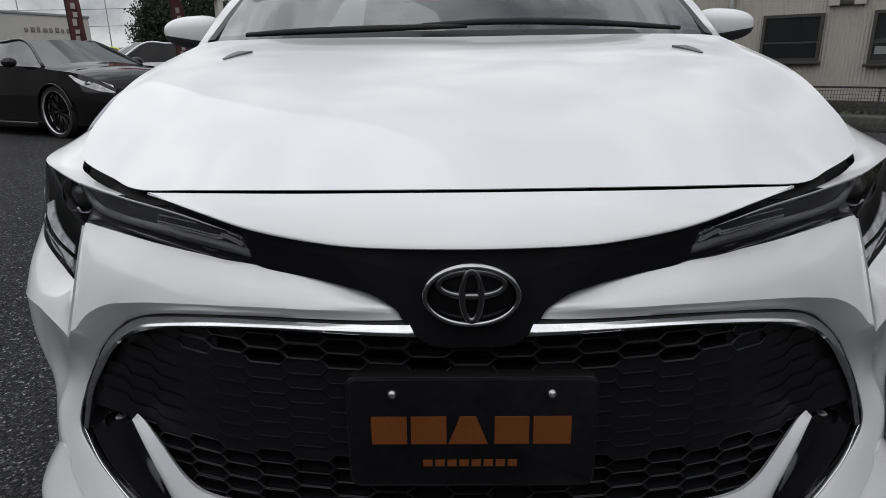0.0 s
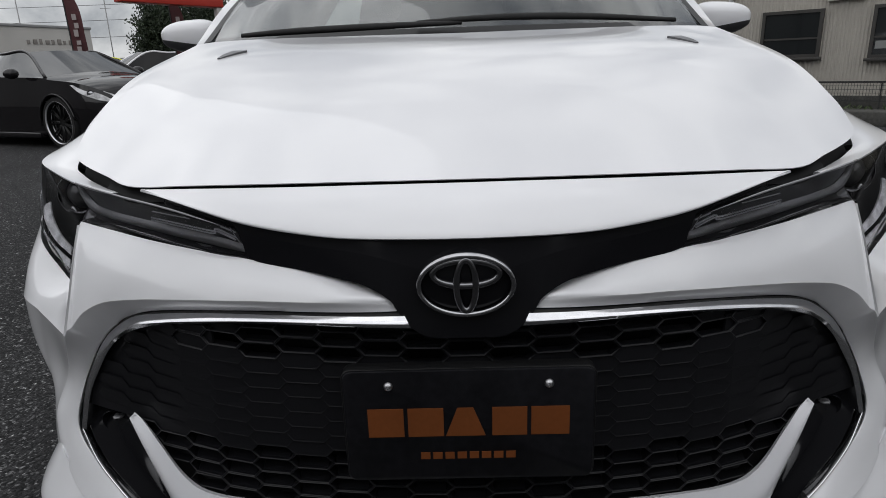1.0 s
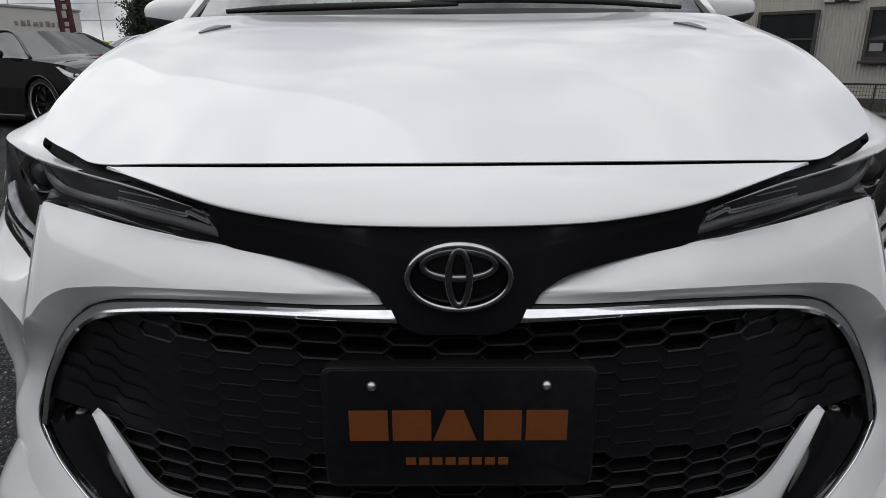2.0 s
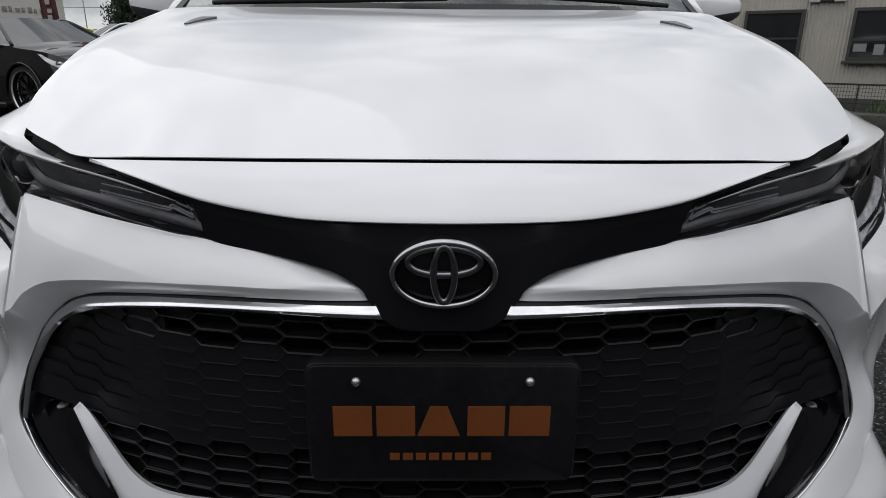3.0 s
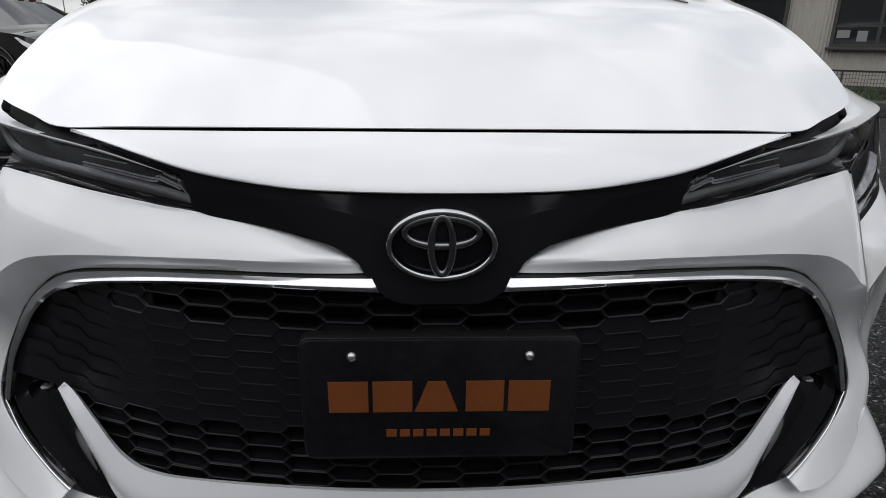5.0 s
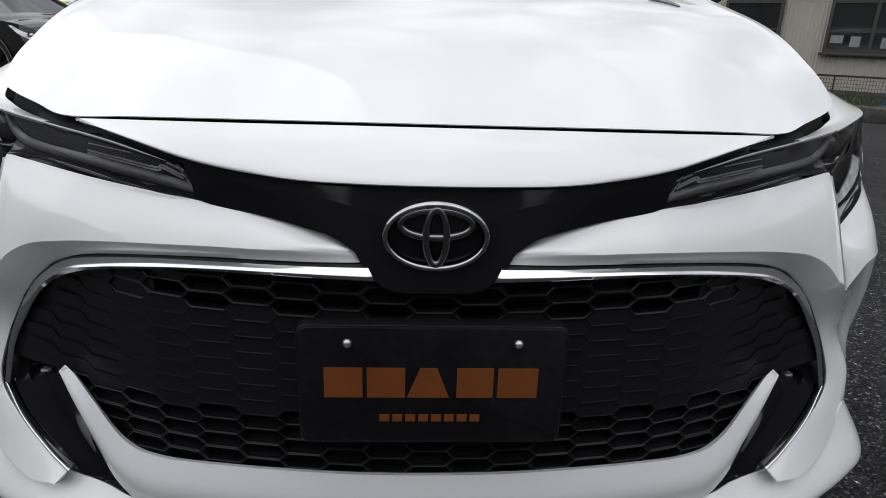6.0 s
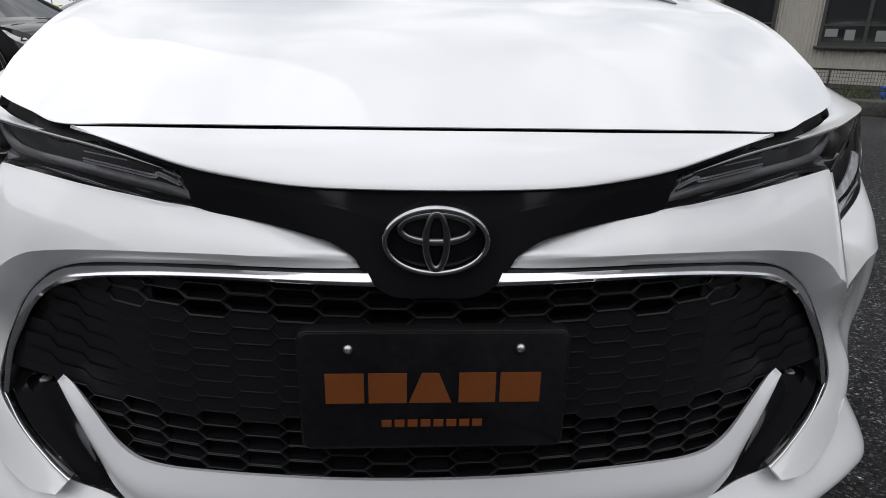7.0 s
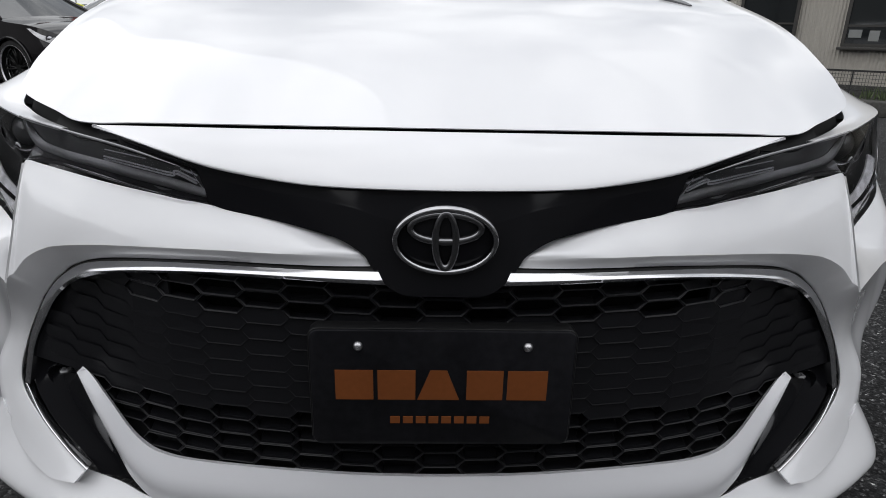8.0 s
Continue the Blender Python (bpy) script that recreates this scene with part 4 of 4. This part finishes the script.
bm = bmesh.new()
R = [0, 3, 4, 5, 6, 8, 10, 12, 14, 17, 20, 30, 60, 200, 900]
grid(bm, [[(r * math.cos(2 * math.pi * k / 48), r * math.sin(2 * math.pi * k / 48) + 3, rise(r * math.sin(2 * math.pi * k / 48) + 3)) for k in range(49)] for r in R[1:]])
bm.faces.new([v for v in bm.verts if abs(math.hypot(v.co.x, v.co.y - 3) - 3) < 1e-3][:48])
bmesh.ops.recalc_face_normals(bm, faces=bm.faces[:])
tagged(part("ground", bm, ASPHALT, smooth=False), "dark worn asphalt of the car park", "ground", kind="structure")


# ---------------------------------------------------------------- other cars
def simple_car(name, label, paint, at, turn, length, width, roof_z, belt_z, hood_z, screen_y, roof_y0, roof_y1, tail_y, wheel_r, axles, lip=STEEL, group="parked cars", glass=None):
    """A parked car whose nose is at local y = 0 and whose tail is at +y."""
    c = thing(name, label, "car", at, group, turn=turn)
    w = width / 2
    st = [(.02, w * .62, hood_z * .72, w * .66, w * .60, .25), (.18, w * .80, hood_z * .86, w * .86, w * .80, .20), (.45, w * .92, hood_z * .95, w * .97, w * .92, .18),
          (.9, w * .96, hood_z, w, w * .95, .17), (screen_y + .2, w * .96, belt_z, w, w * .95, .17), (tail_y - .5, w * .96, belt_z + .05, w, w * .95, .18), (length - .3, w * .90, belt_z + .06, w * .94, w * .88, .25), (length - .02, w * .68, belt_z + .02, w * .72, w * .66, .35)]
    for sgn in (1, -1):
        bm = bmesh.new()
        car_sides(bm, (lambda p: p) if sgn > 0 else (lambda p: (-p[0], p[1], p[2])), st, axles, wheel_r, 110)
        part("body_side", bm, paint, c)
        for y in axles:
            arc = [(sgn * (w + .004), y + (wheel_r + .035) * math.cos(a), wheel_r + (wheel_r + .035) * math.sin(a)) for a in [math.pi * k / 24 - .12 for k in range(25)]]
            part("arch_lip", tube(bmesh.new(), arc, .013, 8), paint, c)
            wheel(c, (sgn * (w - .12), y, wheel_r), wheel_r, .23, RIM_DARK, lip, 9, sgn)
    mk = lambda y, x, z, crown: full([(0, y, z + crown), (x * .5, y + .01, z + crown * .7), (x, y + .03, z)])
    hood = [mk(.03, w * .62, hood_z * .70, .02), mk(.16, w * .80, hood_z * .86, .035), mk(.45, w * .92, hood_z * .95, .05), mk(.9, w * .96, hood_z, .06), mk(screen_y, w * .93, belt_z - .01, .07)]
    part("hood", shell(loft(hood, 31, 5), .01, (0, 0, 1)), paint, c)
    bm = loft([[(-w * .62, .02, hood_z * .72), (0, -.05, hood_z * .72), (w * .62, .02, hood_z * .72)], [(-w * .64, .0, .45), (0, -.09, .45), (w * .64, .0, .45)], [(-w * .60, .02, .22), (0, -.07, .22), (w * .60, .02, .22)]], 25, 5)
    part("front_bumper", shell(bm, .01), paint, c)
    bm = loft([[(-w * .68, length, belt_z), (0, length + .08, belt_z), (w * .68, length, belt_z)], [(-w * .68, length, .35), (0, length + .08, .35), (w * .68, length, .35)]], 25, 4)
    part("tail", shell(bm, .01, (0, 1, 0)), paint, c)
    base = mk(screen_y, w * .86, belt_z, .06)
    top = mk(roof_y0, w * .60, roof_z - .03, .03)
    part("windscreen", shell(loft([base, top], 25, 6), .006, (0, -1, 1)), glass or CARGLASS, c)
    rtail = mk(roof_y1, w * .58, roof_z - .06, .03)
    mid = mk((roof_y0 + roof_y1) / 2, w * .64, roof_z - .03, .03)
    part("roof", shell(loft([top, mid, rtail], 25, 6), .02, (0, 0, 1)), paint, c)
    deck = mk(tail_y, w * .84, belt_z + .05, .05)
    part("rear_window", shell(loft([rtail, deck], 25, 5), .006, (0, 1, 1)), DARKGLASS, c)
    part("rear_deck", shell(loft([deck, mk(length - .02, w * .68, belt_z + .02, .03)], 25, 4), .01, (0, 0, 1)), paint, c)
    for sgn in (1, -1):
        m = (lambda r: r) if sgn > 0 else flip
        part("side_skirt", box(bmesh.new(), min(sgn * (w - .1), sgn * (w + .03)), max(sgn * (w - .1), sgn * (w + .03)), axles[0] + wheel_r + .08, axles[1] - wheel_r - .08, .13, .21, .02), paint, c)
        t = [(w * .86, screen_y + .03, belt_z), (w * .605, roof_y0 + .03, roof_z - .035), (w * .645, (roof_y0 + roof_y1) / 2, roof_z - .035), (w * .585, roof_y1, roof_z - .065), (w * .84, tail_y, belt_z + .05)]
        b = [(w * .94, screen_y + .05, belt_z - .02), (w * .955, roof_y0 + .05, belt_z), (w * .955, (roof_y0 + roof_y1) / 2, belt_z + .02), (w * .95, roof_y1, belt_z + .03), (w * .93, tail_y, belt_z + .04)]
        part("side_window", shell(loft([m(t), m(b)], 50, 5), .006, (sgn, 0, .4)), glass or CARGLASS, c)
        part("window_frame", tube(bmesh.new(), curve(m(t), 40), .022, 8), paint, c)
        bm = bmesh.new()
        bmesh.ops.create_uvsphere(bm, u_segments=20, v_segments=12, radius=1)
        for v in bm.verts:
            v.co = Vector((sgn * (w + .09 + .10 * v.co.x), screen_y + .42 + .07 * v.co.y, belt_z + .06 + .07 * v.co.z))
        part("door_mirror", bm, paint, c)
        la = [(w * .60, .10, hood_z * .76), (w * .78, .22, hood_z * .85), (w * .90, .50, hood_z * .94), (w * .915, .62, hood_z * .965)]
        lb = [(w * .63, .035, hood_z * .66), (w * .82, .14, hood_z * .70), (w * .93, .36, hood_z * .80), (w * .93, .55, hood_z * .92)]
        lo = [(x + .012, y - .02, z + .008) for x, y, z in la], [(x + .012, y - .02, z) for x, y, z in lb]
        part("head_lamp", shell(loft([m(lo[0]), m(lo[1])], 20, 4), .02, (sgn, -1, 0)), LAMP_CLEAR, c, "clear swept headlamp")
        bm = spin(bmesh.new(), [(.001, -.012), (.022, -.010), (.034, -.002), (.042, -.014), (.046, .02)], 24, "y")
        bmesh.ops.transform(bm, matrix=Matrix.Translation((sgn * w * .865, .235, hood_z * .795)) @ Matrix.Rotation(sgn * radians(42), 4, "Z"), verts=bm.verts[:])
        part("projector", bm, LAMP_SILVER, c)
    bm = box(bmesh.new(), -w * .8, w * .8, .4, length - .3, .2, .55, .03)
    part("underbody", bm, VOID, c)
    return c


simple_car("black_coupe", "lowered black two-door coupe with polished deep-lip wheels", BLACKCAR, (-4.215, 8.20, rise(8.2)), 64, 4.65, 1.82, 1.33, .95, .91, 1.12, 1.80, 2.8, 3.9, .345, (.86, 3.71), RIM_LIP)
simple_car("white_sedan", "white sedan parked behind the black coupe", WHITE, (-9.40, 14.24, rise(15)), -50, 4.6, 1.78, 1.45, .95, .90, 1.2, 1.95, 3.1, 4.0, .31, (.85, 3.6), glass=SHADEGLASS)
simple_car("yellow_car", "lime yellow compact car parked behind others", YELLOW, (-8.3, 18.9, rise(18.9)), 90, 4.0, 1.7, 1.40, .95, .90, 1.0, 1.6, 3.2, 3.8, .30, (.8, 3.3))

# ---------------------------------------------------------------- buildings
WALL_L = mat("grey_render_wall", (0.46, 0.445, 0.42), 0.8, grain=0.06, grain_scale=30, stain=0.1, stain_scale=0.5)
SIDING = mat("beige_metal_siding", (0.36, 0.34, 0.30), 0.55, stain=0.08, stain_scale=0.8, grain=0.04)
ROOFM = mat("grey_coping", (0.25, 0.25, 0.25), 0.6, stain=0.1)
FRAME = mat("dark_bronze_frame", (0.035, 0.033, 0.03), 0.45, stain=0.1)
CONC = mat("weathered_concrete", (0.16, 0.155, 0.145), 0.85, grain=0.2, grain_scale=30, stain=0.35, stain_scale=2, bump=0.3, bump_scale=60)
# darker, mottled concrete tone for kerb and plinth
KERB = mat("dark_concrete", (0.05, 0.049, 0.045), 0.9, grain=0.3, grain_scale=30, stain=0.5, stain_scale=3, bump=0.4, bump_scale=60)
DARKW = mat("dark_fence_paint", (0.02, 0.02, 0.02), 0.5, stain=0.1)
GREYBAR = mat("dark_sign_letters", (0.2, 0.185, 0.17), 0.6, stain=0.1)

clinic = thing("clinic_building", "long low grey rendered building with a plain parapet", "building", (-18.4, 32.4, 0), turn=69.6)
part("wall", box(bmesh.new(), -16, 0, 0, 8, 0, 3.25), WALL_L, clinic, smooth=False)
part("coping", box(bmesh.new(), -16.05, .05, -.06, 8, 3.25, 3.37, .02), ROOFM, clinic)
for k in range(9):
    bm = box(bmesh.new(), -3.5 + k * .31, -3.5 + k * .31 + (.14, .19, .12, .2)[k % 4], -.05, -.002, 2.50, 2.68 + .03 * (k % 3), .01)
    part("sign_bar", bm, GREYBAR, clinic)
annex = thing("annex", "low grey annex beside the clinic", "building", (-17.2, 34, 0), turn=20)
part("wall", box(bmesh.new(), 0, 6.0, 0, 6, 0, 1.75), WALL_L, annex, smooth=False)
part("coping", box(bmesh.new(), -.02, 6.05, -.06, 6, 1.75, 1.85, .02), ROOFM, annex)

depot = thing("depot_building", "beige corrugated metal building with dark windows", "building", (6.82, 9.65, 0), turn=-41)
bm = bmesh.new()
xs = np.arange(-9, 9, .0135)
prof = [(x, 0 if k % 4 in (0, 1) else -.010) for k, x in enumerate(xs)]
grid(bm, [[(x, y, z) for x, y in prof] for z in (.25, 4.2)])
part("siding", shell(bm, .03), SIDING, depot, smooth=False)
part("core_wall", box(bmesh.new(), -9, 9, .08, 6, 0, 4.2), CONC, depot, smooth=False)
part("plinth", box(bmesh.new(), -9, 9, -.05, .078, 0, .25, .01), KERB, depot)


def window(parent, x0, x1, z0, z1, y, panes):
    w = new("window")
    w.parent = parent
    fw = .05
    bm = bmesh.new()
    box(bm, x0, x1, y - .06, y + .02, z0, z0 + fw)
    box(bm, x0, x1, y - .06, y + .02, z1 - fw, z1)
    for k in range(panes + 1):
        xx = x0 + (x1 - x0 - fw) * k / panes
        box(bm, xx, xx + fw, y - .058, y + .018, z0 + fw, z1 - fw)
    part("frame", bm, FRAME, w, smooth=False)
    for k in range(panes):
        a = x0 + (x1 - x0 - fw) * k / panes + fw
        b = x0 + (x1 - x0 - fw) * (k + 1) / panes
        part("pane", box(bmesh.new(), a, b, y - .03, y - .02, z0 + fw, z1 - fw), DARKGLASS, w, smooth=False)
        part("glazing_bar", box(bmesh.new(), a, b, y - .045, y - .032, (z0 * .6 + z1 * .4) - .015, (z0 * .6 + z1 * .4) + .015), FRAME, w, smooth=False)
    part("sill", box(bmesh.new(), x0 - .04, x1 + .04, y - .10, y, z0 - .05, z0 - .003, .005), FRAME, w)


window(depot, -1.78, -.85, .88, 1.64, -.03, 1)
window(depot, -.16, 1.75, .84, 1.64, -.03, 3)
pipe = thing("downpipe", "pale vertical pipe in front of the beige building", "pipe", (5.0, 11.1, 0))
part("pipe", tube(bmesh.new(), [(0, 0, 0), (0, 0, 2.0), (0, 0, 4)], .045, 14), STEEL, pipe)

verge = thing("kerb", "weathered dark concrete kerb along the fence", "kerb", (5.37, 8.0, 0), kind="structure", turn=-41)
part("kerb_stone", box(bmesh.new(), -9, 9, -.35, .10, 0, .20, .02), KERB, verge)
fence = thing("mesh_fence", "low black wire mesh fence on a kerb", "fence", (5.37, 8.0, .2), turn=-41)
for k in range(12):
    x = -8.62 + k * 1.5
    part("post", box(bmesh.new(), x - .009, x + .009, -.009, .009, .0, .36), DARKW, fence, smooth=False)
part("top_rail", box(bmesh.new(), -9, 9, -.012, .012, .34, .365), DARKW, fence, smooth=False)
part("bottom_rail", box(bmesh.new(), -9, 9, -.010, .010, .10, .115), DARKW, fence, smooth=False)
bm = bmesh.new()
for k in range(int(18 / .036)):
    x = -9 + k * .036
    box(bm, x - .0022, x + .0022, -.0025, .0025, .11, .345)
for k in range(1, 5):
    box(bm, -9, 9, -.006, -.002, .11 + k * .048, .1145 + k * .048)
part("wire_mesh", bm, DARKW, fence, smooth=False)

vent = thing("wall_vent", "dark louvred vent between two pale uprights on the siding", "vent")
vent.matrix_world = pose(6.82, 9.65, 0, 0, 0, -41)
part("upright", box(bmesh.new(), -.82, -.66, -.10, -.012, 1.74, 2.5, .008), WALL_L, vent)
part("upright", box(bmesh.new(), -.46, -.30, -.10, -.012, 1.74, 2.5, .008), WALL_L, vent)
for k in range(9):
    part("louvre", box(bmesh.new(), -.657, -.463, -.09, -.02, 1.75 + k * .08, 1.81 + k * .08, .004), FRAME, vent)
# pale panels added on the panes for whitish things behind the glass
SHEET = mat("pale_panel_grey", (0.20, 0.205, 0.20), 0.7, stain=0.15, stain_scale=5)
for x0, x1, z0, z1 in ((-.08, .10, .98, 1.10), (.20, .34, .93, 1.09), (.62, .80, .92, 1.08), (1.0, 1.2, .95, 1.10)):
    notice = thing("pale_pane_panel", "pale flat panel on the pane standing for whitish things inside", "notice", group="window notices")
    notice.matrix_world = pose(6.82, 9.65, 0, 0, 0, -41)
    part("sheet", box(bmesh.new(), x0, x1, -.066, -.0605, z0, z1), SHEET, notice, smooth=False)
WEED = mat("weed_green", (0.06, 0.085, 0.032), 0.6, grain=0.3, grain_scale=9)
rnd = random.Random(5)
verts, faces = [], []
for k in range(190):
    u = rnd.uniform(-1.2, 1.6) if k % 3 else rnd.gauss(.75, .14)
    base = Vector((u, rnd.uniform(-.14, .02), .198))
    h, a = rnd.uniform(.03, .09) if k % 3 else rnd.uniform(.08, .2), rnd.uniform(0, 6.28)
    side = Vector((math.cos(a), math.sin(a), 0)) * rnd.uniform(.006, .014)
    tip = base + Vector((rnd.gauss(0, .035), rnd.gauss(0, .035), h))
    i = len(verts)
    verts += [tuple(base - side * .4), tuple(base + side * .4), tuple((base + tip) / 2 + side), tuple(tip), tuple((base + tip) / 2 - side)]
    faces.append((i, i + 1, i + 2, i + 3, i + 4))
me = bpy.data.meshes.new("weeds")
me.from_pydata(verts, [], faces)
me.materials.append(WEED)
weeds = new("weeds", me)
weeds.matrix_world = pose(5.37, 8.0, 0, 0, 0, -41)
tagged(weeds, "small green weeds growing along the kerb", "weeds", kind="stuff")
CRATE = mat("blue_plastic", (0.03, 0.10, 0.42), 0.5, stain=0.15, stain_scale=6)
crate = thing("plastic_crate", "blue plastic crate standing behind the wire fence", "crate", (6.52, 7.50, 0), turn=-30)
part("shell", box(bmesh.new(), -.2, .3, -.15, .15, 0, .32, .015), CRATE, crate)
part("rim", box(bmesh.new(), -.22, .32, -.17, .17, .322, .35, .01), CRATE, crate)

# plain walls added out of view to block low sky and darken reflections
BACKW = mat("grey_blocker_wall", (0.28, 0.278, 0.275), 0.6, stain=0.15, stain_scale=0.6, grain=0.05)
tagged(part("wall_south", box(bmesh.new(), -18, 18, -5.9, -5.6, 0, 4.6), BACKW, smooth=False), "unseen plain grey wall added to hold back low sky light", "wall", kind="structure")
tagged(part("wall_west", box(bmesh.new(), -16.3, -16, -5.55, 14, 0, 5.2), BACKW, smooth=False), "unseen plain grey side wall added to darken reflections", "wall", kind="structure")
tagged(part("wall_east", box(bmesh.new(), 14.4, 14.7, -5.55, 3.2, 0, 5.2), BACKW, smooth=False), "unseen plain grey side wall added to darken reflections", "wall", kind="structure")

# ---------------------------------------------------------------- canopy, banners, poles, trees
canopy = thing("red_canopy", "red fascia of a roadside canopy on a pale post", "canopy", (-5.27, 13.75, 0), turn=56)
part("fascia", box(bmesh.new(), -2.0, .35, 0, .3, 2.34, 2.62, .02), RED, canopy)
part("post", box(bmesh.new(), .19, .33, .03, .17, 0, 2.34, .01), WALL_L, canopy)

MAROON = mat("maroon_banner_cloth", (0.07, 0.022, 0.024), 0.8, grain=0.1, grain_scale=80, stain=0.15, stain_scale=3)
BANNER_MARK = mat("pale_banner_print", (0.34, 0.30, 0.29), 0.8, stain=0.1)


def banner(at, turn, height):
    b = thing("feather_banner", "maroon feather banner with pale vertical print", "banner", at, "feather banners", turn=turn)
    part("pole", tube(bmesh.new(), curve([(0, 0, 0), (0, 0, height * .6), (-.05, 0, height * .9), (-.30, 0, height)], 16), .014, 8), DARKW, b)
    bm = loft([[(0, 0, .75), (.0, 0, height * .6), (-.05, 0, height * .9), (-.30, 0, height)], [(.30, .05, .75), (.30, -.04, height * .55), (.20, .03, height * .8), (-.28, 0, height)]], 24, 6)
    part("cloth", shell(bm, .003), MAROON, b)
    for k, (x0, h) in enumerate(((.13, .10), (.11, .13), (.15, .09), (.12, .12), (.13, .08), (.11, .13), (.14, .10), (.12, .11))):
        z = .95 + k * .155
        part("print_bar", box(bmesh.new(), x0, x0 + .08, -.07, -.062, z, z + h), BANNER_MARK, b, smooth=False)
    return b


banner((-7.6, 12.2, 0), 8, 3.0)
banner((-6.12, 13.6, 0), 5, 2.9)

LEAF = mat("dark_leaves", (0.019, 0.031, 0.014), 0.6, grain=0.3, grain_scale=3, stain=0.35, stain_scale=0.8)
BARK = mat("grey_bark", (0.09, 0.075, 0.06), 0.9, grain=0.3, grain_scale=20, bump=0.4, bump_scale=30)


def tree(at, height, spread, seed, n=2600):
    rnd = random.Random(seed)
    t = thing("tree", "dark green leafy tree behind the parked cars", "tree", at, "trees")
    bm = bmesh.new()
    tube(bm, curve([(0, 0, 0), (.05, .03, height * .25), (-.05, 0, height * .5), (.03, 0, height * .85)], 10), [.16 - .013 * k for k in range(10)], 8)
    tips = []
    for k in range(14):
        a, z = k * 2.4, height * (.25 + .045 * k)
        r = spread * (1 - abs(k - 5) / 13) * rnd.uniform(.6, 1.0)
        tip = (math.cos(a) * r, math.sin(a) * r, z + r * .45)
        tube(bm, curve([(0, 0, z), (tip[0] * .5, tip[1] * .5, z + r * .12), tip], 6), [.06, .05, .04, .03, .02, .01], 6)
        tips.append(tip)
    part("trunk", bm, BARK, t)
    verts, faces = [], []
    for k in range(n):
        c = Vector(tips[rnd.randrange(len(tips))])
        g = Vector((rnd.gauss(0, .33), rnd.gauss(0, .33), rnd.gauss(0, .30))) * spread * .62
        p = c * rnd.uniform(.7, 1.05) + g
        p.z = max(p.z, height * .2)
        s = rnd.uniform(.035, .085)
        e = Euler((rnd.uniform(0, 6.3), rnd.uniform(0, 6.3), rnd.uniform(0, 6.3))).to_matrix()
        i = len(verts)
        for q in ((-s, 0, 0), (0, -s * .5, .02), (s, 0, 0), (0, s * .5, .02)):
            verts.append(tuple(p + e @ Vector(q)))
        faces.append((i, i + 1, i + 2, i + 3))
    me = bpy.data.meshes.new("crown")
    me.from_pydata(verts, [], faces)
    me.materials.append(LEAF)
    cr = new("crown", me)
    cr.parent = t
    return t


tree((-10.35, 22.7, 0), 4.0, .95, 3, 17000)
tree((-9.4, 23.9, 0), 3.9, 1.35, 7, 20000)
tree((-7.7, 25.2, 0), 4.1, 1.5, 11, 20000)


def pole(at, height, arms):
    p = thing("utility_pole", "slim utility mast against the cloudy sky", "pole", at, "masts")
    part("mast", tube(bmesh.new(), [(0, 0, 0), (0, 0, height)], .03, 8), ROOFM, p)
    for z, w in arms:
        part("arm", tube(bmesh.new(), [(-w, 0, z), (w, 0, z)], .015, 6), ROOFM, p)
    return p


pole((-19.3, 36, 0), 5.6, [(5.4, .5), (4.6, .3)])
pole((-24.3, 36, 0), 6.2, [(6.0, .6)])
pole((-18.0, 36.5, 0), 3.4, [(3.1, .25), (2.8, .25)])
lines = thing("overhead_wires", "thin overhead cables strung between two far poles", "cables", (0, 0, 0))
for x in (-60, 8):
    part("pole", tube(bmesh.new(), [(x, 40, 0), (x, 40, 8)], .09, 10), ROOFM, lines)
for z0 in (3.3, 4.3, 5.2, 6.0):
    part("cable", tube(bmesh.new(), curve([(-60, 40, z0 + .5), (-26, 40, z0), (8, 40, z0 + .4)], 24), .014, 5), DARKW, lines)
